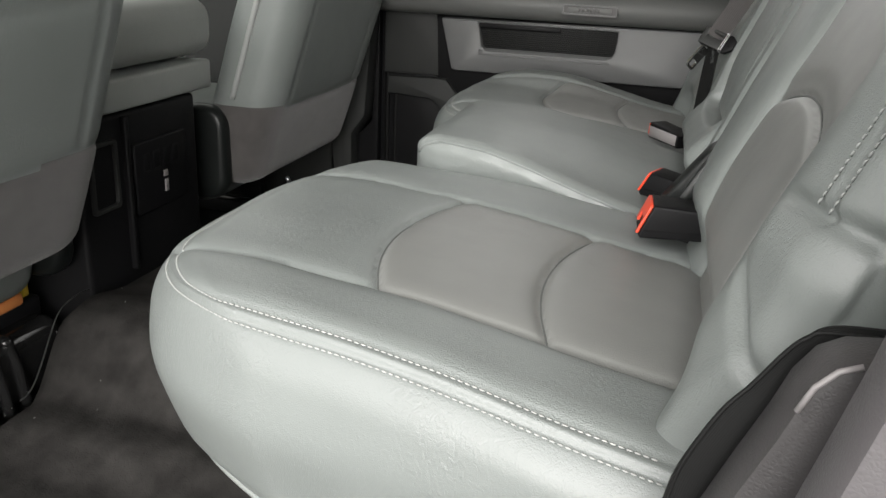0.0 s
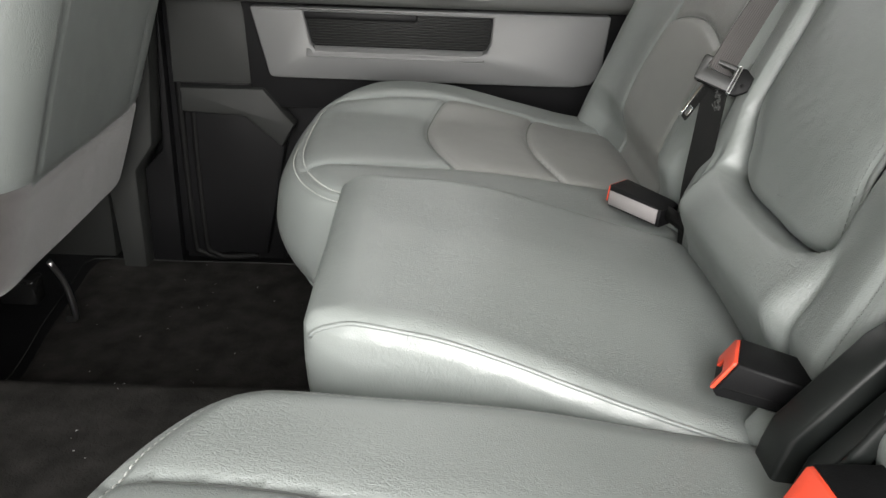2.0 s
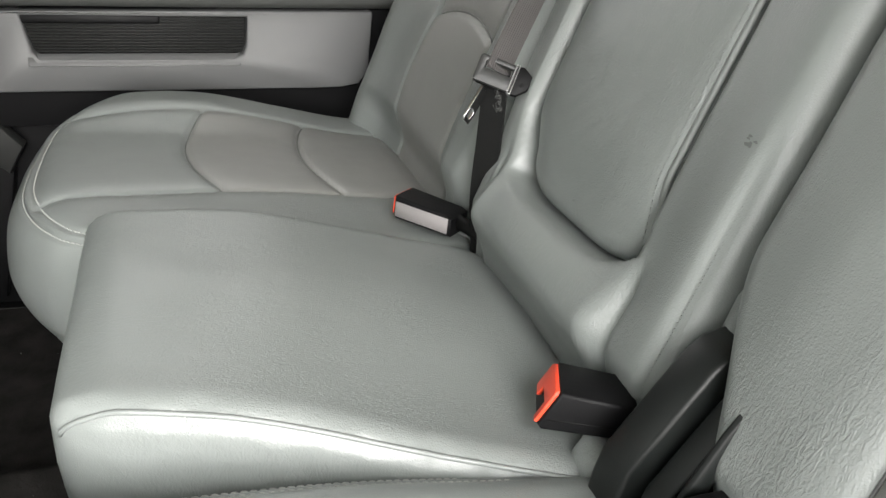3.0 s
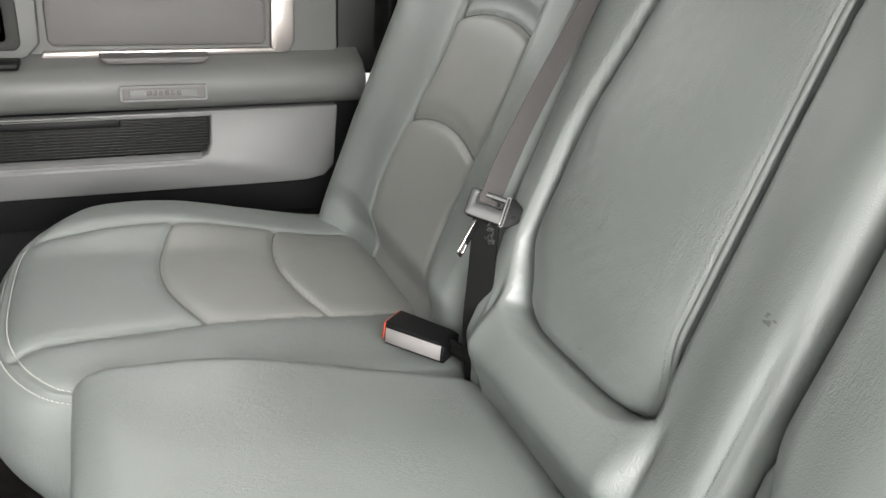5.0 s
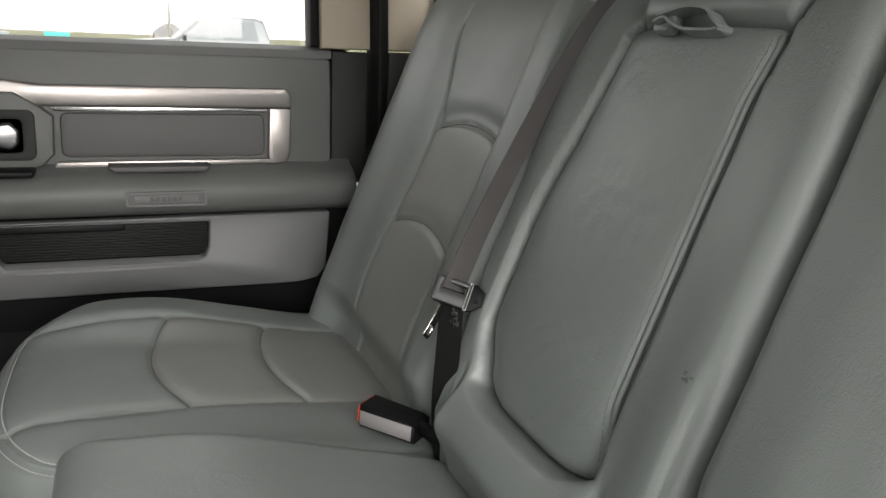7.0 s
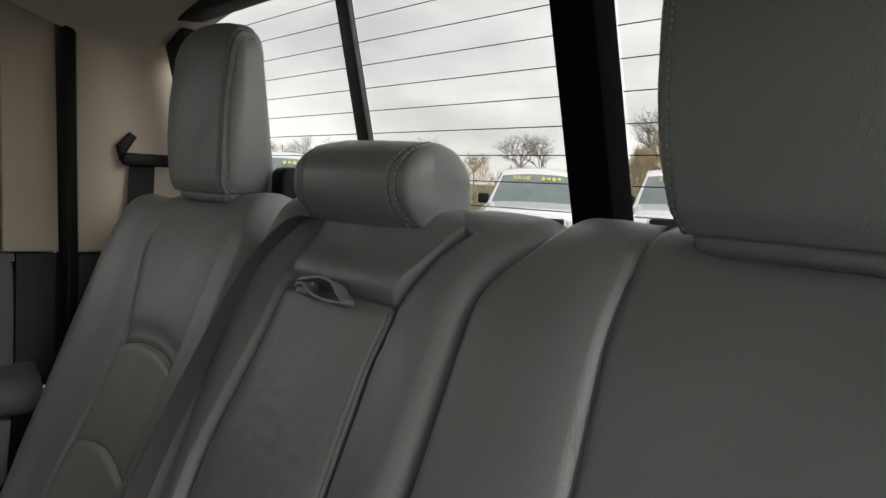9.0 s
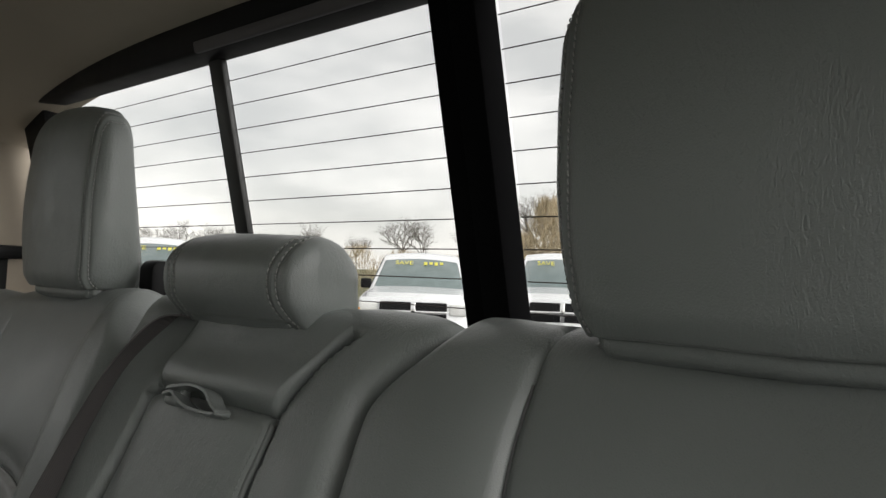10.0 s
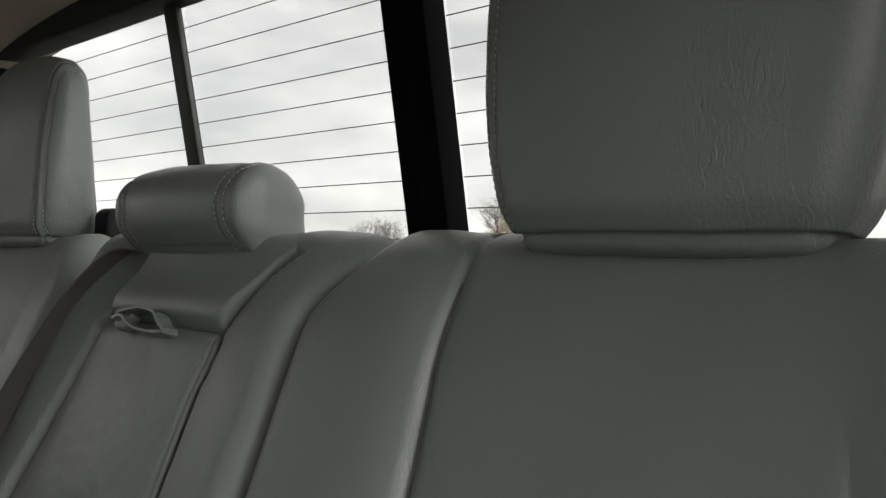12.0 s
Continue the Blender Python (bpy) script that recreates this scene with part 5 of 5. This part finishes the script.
# ---- front seats ----
def front_seat(sg, x, fold, foot, label):
    top = thing("front_seat", label, "front seat", "front seats")

    def warp(p):
        w, n, h = p
        t = smooth_step(0.16, 0.9, h)
        return (x + 0.055 - n + 0.32 * (h - 0.4), sg * (w - 0.012 * bell(h - 0.17, 0.12) * (w - 0.475) / 0.26), h)

    lo, hi, r = (0.228, 0.0, foot), (0.745, 0.15, 1.00), (0.075, 0.05, 0.035)

    def split(p):
        u = (p.x - 0.475) / 0.26
        return p.z - (fold - 0.012 * (1 - u * u))

    def crease(p, d):
        out = 0.004 * bell(split(p), 0.005)
        if d.y < -0.3 and p.z > fold:
            out += 0.003 * bell(abs(p.x - 0.475) - 0.17, 0.004) + 0.003 * bell(p.z - 0.585 - 0.10 * abs(p.x - 0.475), 0.004) * (abs(p.x - 0.475) < 0.17)
        return out + 0.0015 * noise.noise((p.x * 9, p.y * 9, p.z * 9))

    def zone(p, d):
        return "low" if split(p) < 0 else "high"
    pad = Pad(lo, hi, r, 0.0085, warp, crease)
    pad.mirror = sg > 0
    pad.build({"low": ("carpet_panel", FABRIC, "grey carpeted lower back"), "high": ("back_panel", LEATHER, "")}, top, zone)
    pts = [warp(Vector((0.2275, 0.085, 0.385 + 0.5 * i / 40))) for i in range(41)]
    tube_part("piping", pts, 0.0056, THREAD, top, "pale piping on the seat's edge")
    part("hinge_cap", prism_bm(rounded(x - 0.150, 0.185, x - 0.045, 0.372, 0.045, 8), 1, min(sg * 0.205, sg * 0.245), max(sg * 0.205, sg * 0.245), 0.014, 3), HINGE, top, "black recliner cover", angle=40)
    part("seat_base", box_bm((x - 0.62, min(sg * 0.23, sg * 0.72), 0.16), (x - 0.08, max(sg * 0.23, sg * 0.72), 0.33), 0.05, 4), LEATHER, top)
    for w in (0.30, 0.66):
        part("rail", box_bm((x - 0.6, sg * w - 0.02, 0.0), (x - 0.16, sg * w + 0.02, 0.05), 0.005), GLOSS, top, "black seat rail")
        part("riser", box_bm((x - 0.26, sg * w - 0.012, 0.04), (x - 0.20, sg * w + 0.012, 0.2), 0.004), BLACK, top)
    return top


front_seat(1, -0.545, 0.372, 0.20, "grey leather front passenger seat seen from behind")
front_seat(-1, -0.56, 0.412, 0.245, "grey leather driver seat seen from behind")

console = thing("centre_console", "centre console with grey padded lid and black rear panel", "console")
part("lid", box_bm((-1.0, -0.19, 0.474), (-0.585, 0.192, 0.572), 0.035, 5), CONSOLE, console, "grey padded lid")
part("bin", box_bm((-1.0, -0.188, 0.415), (-0.588, 0.172, 0.466), 0.006), CONSOLE, console, "grey bin below the lid")
part("body", box_bm((-1.0, -0.19, 0.01), (-0.60, 0.130, 0.411), 0.008), BLACK, console, "black console body")
part("ridge", box_bm((-0.606, -0.088, 0.15), (-0.590, -0.078, 0.405), 0.003), BLACK, console)
rearp = part("outlet_panel", box_bm((-0.604, -0.065, 0.235), (-0.594, 0.085, 0.355), 0.003), BLACK, console, "gloss black outlet panel")
part("side_bin", ring_bm(rounded(-0.172, 0.265, -0.105, 0.375, 0.008), rounded(-0.164, 0.272, -0.113, 0.368, 0.006), 0, -0.604, -0.594, 0.002), DARK, console, angle=40)
for i in range(4):
    part("outlet", box_bm((-0.596, -0.045 + 0.028 * i, 0.305), (-0.5925, -0.026 + 0.028 * i, 0.335), 0.002), BLACK, rearp)
part("usb_slot", box_bm((-0.596, 0.010, 0.285), (-0.5925, 0.022, 0.296), 0.001), LABELGREY, rearp)
part("usb_slot", box_bm((-0.596, 0.012, 0.258), (-0.5925, 0.022, 0.280), 0.001), LABELGREY, rearp)

foot = thing("seat_rail_cover", "glossy black plastic rail cover on the floor", "rail cover")
part("cover", box_bm((-1.0, -0.52, 0.005), (-0.634, -0.215, 0.122), 0.028, 5), GLOSS, foot)
for i in range(3):
    tube_part("ridge", spline([(-0.90, -0.405 + 0.034 * i, 0.124), (-0.665, -0.400 + 0.034 * i, 0.124), (-0.638, -0.396 + 0.034 * i, 0.108), (-0.626, -0.390 + 0.034 * i, 0.020)], 6), 0.009, GLOSS, foot, sides=12)
part("bracket", box_bm((-0.715, -0.31, 0.06), (-0.675, -0.215, 0.145), 0.006), BLACK, foot)
part("cable", box_bm((-0.705, -0.305, 0.142), (-0.672, -0.250, 0.162), 0.007, 3), ORANGE, foot, "orange connector")
part("tab", box_bm((-0.70, -0.238, 0.142), (-0.688, -0.222, 0.176), 0.004), YELLOW, foot, "yellow tab")
# small things on the floor under the front seats
bolt = thing("floor_bracket", "white plastic connector under the front seat", "connector")
part("housing", box_bm((-0.72, 0.33, 0.055), (-0.66, 0.36, 0.075), 0.003), LABELGREY, bolt)
hook = thing("seat_lever", "bent steel lever under the front seat", "lever")
tube_part("rod", spline([(-0.60, 0.50, 0.16), (-0.59, 0.52, 0.11), (-0.585, 0.525, 0.05), (-0.60, 0.53, 0.04)], 6), 0.005, STEEL, hook)


# ---- outside ----
GZ = -0.64
ground = tagged(new("ground"), "grey asphalt parking lot with grass beyond", "ground", kind="structure")
part("asphalt", box_bm((-40, -40, GZ - 0.2), (27, 46, GZ)), ASPHALT, ground, smooth=False)
def bank(x, y):
    """The land rises a little beyond the lot."""
    d = math.hypot(x, y)
    turn = smooth_step(radians(86), radians(62), abs(math.atan2(y, x)))
    return GZ - 0.06 + turn * (2.2 * smooth_step(46, 120, d) + 6 * smooth_step(200, 2500, d))
mv, mf = [], []
rings = [0, 20, 28, 36, 45, 55, 70, 85, 100, 120, 160, 250, 600, 2500]
for k, d in enumerate(rings):
    for a in range(48):
        w = 2 * math.pi * a / 48
        mv.append((d * math.cos(w), d * math.sin(w), bank(d * math.cos(w), d * math.sin(w))))
for k in range(len(rings) - 1):
    for a in range(48):
        c = (a + 1) % 48
        mf.append((k * 48 + a, k * 48 + c, k * 48 + 48 + c, k * 48 + 48 + a))
raw_part("meadow", mv, mf, GRASS, ground)


def pickup(paint, m, label, glass=CARGLASS, sign=True):
    """A parked pickup truck; x to its front, its wheels on z = 0."""
    top = thing("pickup_truck", label, "truck", "parked trucks")

    def crown(bm, w):
        """Arches what runs across the truck, so that roof, hood and glass bulge a little."""
        long = [e for e in bm.edges if abs(e.verts[0].co.y - e.verts[1].co.y) > w]
        bmesh.ops.subdivide_edges(bm, edges=long, cuts=7, use_grid_fill=True)
        for vert in bm.verts:
            u = (vert.co.y / w) ** 2
            vert.co.z -= 0.055 * u * smooth_step(0.9, 1.8, vert.co.z)
            vert.co.x -= 0.13 * u * smooth_step(0.3, 1.2, vert.co.x)

    def shell(name, prof, w, mat, bev=0.04, tuck=0.0):
        bm = prism_bm(prof, 1, -w, w, bev, 3)
        crown(bm, w)
        for vert in bm.verts:
            k = smooth_step(1.15, 1.9, vert.co.z)
            vert.co.y *= 1 - tuck * k
            vert.co.y *= 1 - 0.06 * smooth_step(1.9, 2.75, abs(vert.co.x))
        return part(name, bm, mat, top, angle=35)
    shell("body", [(2.75, 0.50), (2.78, 0.98), (2.70, 1.14), (1.30, 1.24), (-2.75, 1.22), (-2.80, 0.55), (-2.0, 0.45), (2.0, 0.45)], 0.98, paint)
    shell("hood", [(2.66, 1.0), (2.62, 1.22), (1.36, 1.31), (1.25, 1.0)], 0.86, paint, 0.06)
    shell("cab", [(1.38, 1.22), (0.55, 1.86), (0.30, 1.92), (-0.95, 1.92), (-1.15, 1.86), (-1.35, 1.22)], 0.93, paint, 0.05, 0.22)
    wind = prism_bm([(1.26, 1.30), (0.66, 1.80), (0.60, 1.80), (1.20, 1.28)], 1, -0.84, 0.84, 0.02)
    crown(wind, 0.93)
    for vert in wind.verts:
        vert.co.x += 0.035
        vert.co.y *= 1 - 0.20 * smooth_step(1.2, 1.9, vert.co.z)
    part("windscreen", wind, glass, top, angle=40)
    for sg in (-1, 1):
        for x0, x1, t0, t1 in ((0.05, 1.05, 0.05, 0.50), (-0.98, -0.02, -0.90, -0.02)):
            g = bmesh.new()
            ys = 0.93
            q = [(x0, 1.30), (x1, 1.30), (t1, 1.80), (t0, 1.80)]
            fv = [g.verts.new((x, sg * (ys * (1 - 0.22 * smooth_step(1.15, 1.9, z)) + 0.006), z)) for x, z in q]
            bv = [g.verts.new((x, sg * (ys * (1 - 0.22 * smooth_step(1.15, 1.9, z)) - 0.02), z)) for x, z in q]
            g.faces.new(fv)
            g.faces.new(bv[::-1])
            for i in range(4):
                g.faces.new((fv[i], fv[(i + 1) % 4], bv[(i + 1) % 4], bv[i]))
            bmesh.ops.recalc_face_normals(g, faces=g.faces[:])
            part("side_window", g, TINT, top, smooth=False)
        part("mirror", box_bm((0.95, min(sg * 0.90, sg * 1.10), 1.25), (1.05, max(sg * 0.90, sg * 1.10), 1.42), 0.03, 3), BLACK, top)
        part("headlamp", box_bm((2.56, min(sg * 0.60, sg * 0.90), 0.88), (2.745, max(sg * 0.60, sg * 0.90), 1.06), 0.03, 3), LAMPGLASS, top)
        part("turn_lamp", box_bm((2.55, min(sg * 0.80, sg * 0.93), 0.90), (2.74, max(sg * 0.80, sg * 0.93), 0.97), 0.02), AMBER, top)
        for hx in (0.30, -0.75):
            part("door_handle", box_bm((hx - 0.10, min(sg * 0.96, sg * 1.0), 1.08), (hx + 0.10, max(sg * 0.96, sg * 1.0), 1.11), 0.01), BLACK, top)
        part("sill_trim", box_bm((-1.3, min(sg * 0.95, sg * 0.995), 0.52), (1.3, max(sg * 0.95, sg * 0.995), 0.60), 0.01), BLACK, top)
    part("grille", box_bm((2.70, -0.56, 0.78), (2.79, 0.56, 1.08), 0.03, 3), BLACK, top, "black grille")
    part("grille_bar", box_bm((2.72, -0.56, 0.90), (2.81, 0.56, 0.95), 0.01), CHROME, top)
    part("grille_bar", box_bm((2.72, -0.04, 0.78), (2.81, 0.04, 1.08), 0.01), CHROME, top)
    part("bumper", box_bm((2.68, -0.95, 0.42), (2.90, 0.95, 0.68), 0.05, 3), CHROME, top, "chrome bumper")
    for wx in (1.80, -1.75):
        for sg in (-1, 1):
            bm = bmesh.new()
            bmesh.ops.create_cone(bm, cap_ends=True, segments=28, radius1=0.40, radius2=0.40, depth=0.26, matrix=Matrix.Translation((wx, sg * 0.86, 0.40)) @ Matrix.Rotation(math.pi / 2, 4, "X"))
            bmesh.ops.bevel(bm, geom=[e for e in bm.edges if e.calc_face_angle(0) > 1], offset=0.03, segments=2, affect="EDGES")
            wheel = part("wheel", bm, RUBBER, top, angle=40)
            bm = bmesh.new()
            bmesh.ops.create_cone(bm, cap_ends=True, segments=24, radius1=0.23, radius2=0.23, depth=0.27, matrix=Matrix.Translation((wx, sg * 0.865, 0.40)) @ Matrix.Rotation(math.pi / 2, 4, "X"))
            part("rim", bm, STEEL, wheel, angle=40)
    if sign:
        curve = bpy.data.curves.new("lettering", "FONT")
        curve.body = "SAVE"
        curve.size = 0.15
        curve.extrude = 0.002
        curve.materials.append(MARKYELLOW)
        t = new("window_lettering", curve)
        t.parent = top
        slope = math.atan2(0.50, 0.60)
        t.matrix_basis = Matrix(((0, -math.cos(slope), math.sin(slope), 0.84), (1, 0, 0, -0.48), (0, math.sin(slope), math.cos(slope), 1.69), (0, 0, 0, 1)))
        for i in range(4):
            q = box_bm((0.02 + 0.10 * i, 0.02 * (i % 2), 0.0), (0.085 + 0.10 * i, 0.085, 0.004))
            o = part("letter_bar", q, MARKYELLOW, top, smooth=False)
            o.matrix_basis = t.matrix_basis @ Matrix.Translation((0.52, 0, 0))
    top.matrix_basis = m
    return top


def facing(x, y, yaw):
    return pose(x, y, GZ, 0, 0, yaw) @ Matrix.Diagonal((1, 1, 1.055, 1))


def along(az, d):
    """A place d metres off in the direction az, from the cab."""
    return 0.03 + d * math.cos(radians(az)), -0.65 + d * math.sin(radians(az))


first = pickup(WHITEPAINT, facing(*along(44.8, 16.4), 222), "white pickup truck with yellow lettering on its windscreen parked outside")
copy_thing(first, facing(*along(35.2, 17.0), 216))
copy_thing(first, facing(*along(25.8, 17.2), 210))
copy_thing(first, facing(*along(62.5, 17.5), 236))
dark = pickup(GREYPAINT, facing(*along(84.0, 25.0), 180), "dark grey pickup truck parked in the lot", TINT, False)
copy_thing(dark, facing(*along(101.0, 34.0), 176))


def bare_tree(x, y, h, seed, label="bare winter tree beyond the lot"):
    rnd = random.Random(seed)
    top = thing("tree", label, "tree", "bare trees")
    trunk_v, trunk_f, twig_v, twig_f = [], [], [], []

    def add(vs, fs, pts, rad, sides):
        v, f = tube(pts, rad, sides)
        o = len(vs)
        vs.extend(v)
        fs.extend(tuple(i + o for i in q) for q in f)

    def grow(p, d, length, rad, depth):
        mid = p + d * length * 0.5 + Vector((rnd.uniform(-1, 1), rnd.uniform(-1, 1), rnd.uniform(-.3, .6))) * length * 0.07
        end = p + d * length
        add(trunk_v if depth < 2 else twig_v, trunk_f if depth < 2 else twig_f, [p, mid, end], [rad * 0.8, rad * 0.66, rad * 0.5], 6 if depth < 2 else 4)
        if depth >= 6:
            return
        for i in range(3 if depth else 5):
            nd = (d + Vector((rnd.uniform(-1, 1), rnd.uniform(-1, 1), rnd.uniform(-0.35, 0.55))) * 0.95).normalized()
            at = p + d * length * rnd.uniform(0.55, 1.0)
            grow(at if i else end, nd, length * rnd.uniform(0.62, 0.84), rad * 0.56, depth + 1)
    grow(Vector((0, 0, 0)), Vector((0, 0, 1)), h * 0.28, h * 0.022, 0)
    raw_part("trunk", trunk_v, trunk_f, BARK, top)
    tagged(raw_part("twigs", twig_v, twig_f, BARK, top), kind="stuff")
    top.location = (x, y, bank(x, y))
    return top


shapes = [bare_tree(110, 52, 9, 1), bare_tree(118, 60, 10, 2), bare_tree(112, 30, 9.5, 3)]
rnd = random.Random(5)
for i in range(30):
    a = -12 + 2.8 * i + rnd.uniform(-1.0, 1.0)
    dist = rnd.uniform(95, 150)
    c = copy_thing(shapes[i % 3], pose(dist * math.cos(radians(a)), dist * math.sin(radians(a)), bank(dist * math.cos(radians(a)), dist * math.sin(radians(a))), 0, 0, rnd.uniform(0, 360)))
    c.scale = (rnd.uniform(0.65, 1.15),) * 3


def leafy(name, label, x, y, w, h, mat, seed, count=900):
    """A loose shrub of many small leaf clumps."""
    rnd = random.Random(seed)
    top = thing(name, label, "shrub", "shrubs")
    verts, faces = [], []
    for i in range(count):
        a, u = rnd.uniform(0, 2 * math.pi), rnd.random()
        rr = w * math.sqrt(rnd.random()) * (1 - 0.75 * u) * rnd.uniform(0.75, 1.15)
        c = Vector((rr * math.cos(a), rr * math.sin(a), 0.1 + h * u))
        s = rnd.uniform(0.05, 0.15)
        o = len(verts)
        if mat is BUSHTAN:
            # dry brush: thin upright sprays
            up = Vector((rnd.uniform(-.5, .5), rnd.uniform(-.5, .5), 1)) * rnd.uniform(0.2, 0.55)
            side = Vector((rnd.uniform(-1, 1), rnd.uniform(-1, 1), 0)).normalized() * rnd.uniform(0.012, 0.026)
            verts += [c - up * 0.4 - side, c - up * 0.4 + side, c + up]
            faces.append((o, o + 1, o + 2))
            continue
        for j in range(4):
            verts.append(c + Vector((rnd.uniform(-1, 1), rnd.uniform(-1, 1), rnd.uniform(-1, 1))) * s)
        faces += [(o, o + 1, o + 2), (o, o + 2, o + 3), (o, o + 3, o + 1)]
    tagged(raw_part("leaves", verts, faces, mat, top, smooth=False), kind="stuff")
    v, f = tube([(0, 0, 0), (0, 0, h * 0.6)], [0.08, 0.02], 6)
    raw_part("stem", v, f, BARK, top)
    top.location = (x, y, bank(x, y))
    return top


for i in range(26):
    a = -16 + 3.6 * i + rnd.uniform(-1, 1)
    dist = rnd.uniform(60, 75)
    leafy("bush", "dry brown brush along the edge of the lot", dist * math.cos(radians(a)), dist * math.sin(radians(a)), rnd.uniform(3.0, 5.0), rnd.uniform(2.4, 3.6), BUSHTAN if i % 5 else EVERGREEN, 20 + i, 1600)
for az, d, w, h, k in ((36.2, 52, 3.0, 6.6, 70), (38.0, 58, 2.6, 4.5, 71), (34.0, 56, 3.6, 6.2, 72), (31.0, 55, 3.2, 4.8, 73), (28.0, 57, 3.2, 4.2, 74)):
    leafy("bush", "tall tan brush behind the parked trucks", *along(az, d), w, h, BUSHTAN, k, 5000)
# pale bare trees that stand up out of the brush
for az, d, k in ((36.4, 62, 1.05), (34.9, 66, 1.15), (32.6, 63, 0.7), (29.8, 66, 0.8), (27.2, 64, 0.75)):
    x, y = along(az, d)
    c = copy_thing(shapes[1], pose(x, y, bank(x, y), 0, 0, az * 40))
    c.scale = (k * 0.8, k * 0.8, k)
leafy("bush", "green evergreen shrub behind the trucks", *along(40.4, 48), 1.25, 4.0, EVERGREEN, 90, 2200)
leafy("bush", "green evergreen shrub behind the trucks", 38, 4.0, 1.4, 3.4, EVERGREEN, 91)


def house(x, y, w, label):
    """A low house with its gable towards the lot."""
    top = thing("house", label, "house", "far houses")
    part("wall", box_bm((-w, -4, 0), (w, 4, 2.2)), WALLING, top, smooth=False)
    part("roof", prism_bm([(-w - 0.5, 2.1), (w + 0.5, 2.1), (w * 0.2, 3.9), (-w * 0.2, 3.9)], 1, -4.4, 4.4), ROOFING, top, smooth=False)
    for i in (-1, 1):
        part("window", box_bm((i * w * 0.5 - 0.5, -4.06, 0.9), (i * w * 0.5 + 0.5, -3.9, 1.9), 0.02), TINT, top)
    top.location = (x, y, bank(x, y) - 0.4)
    return top


house(8.5, 158, 2.6, "far house with a dark gable roof")
house(-30, 170, 3.6, "far house with a dark gable roof")


def lamp_post(x, y):
    top = thing("street_lamp", "tall parking lot lamp post", "lamp post", "lamp posts")
    tube_part("pole", [(0, 0, 0), (0, 0, 7.5)], [0.10, 0.06], STEEL, top, sides=10)
    part("lamp_head", box_bm((-0.7, -0.15, 7.45), (0.7, 0.15, 7.6), 0.04), DARK, top)
    top.location = (x, y, bank(x, y))
    return top


sign = thing("lot_sign", "teal sign board on two posts in the lot", "sign")
part("board", box_bm((-2.95, 39.0, 0.56), (-1.95, 39.06, 0.74), 0.01), TEAL, sign)
for x in (-2.75, -2.15):
    part("post", box_bm((x - 0.03, 39.06, GZ), (x + 0.03, 39.12, 0.70)), STEEL, sign)

for x, y in ((-6, 40), (3, 55), (12, 48), (24, 66)):
    lamp_post(x, y)
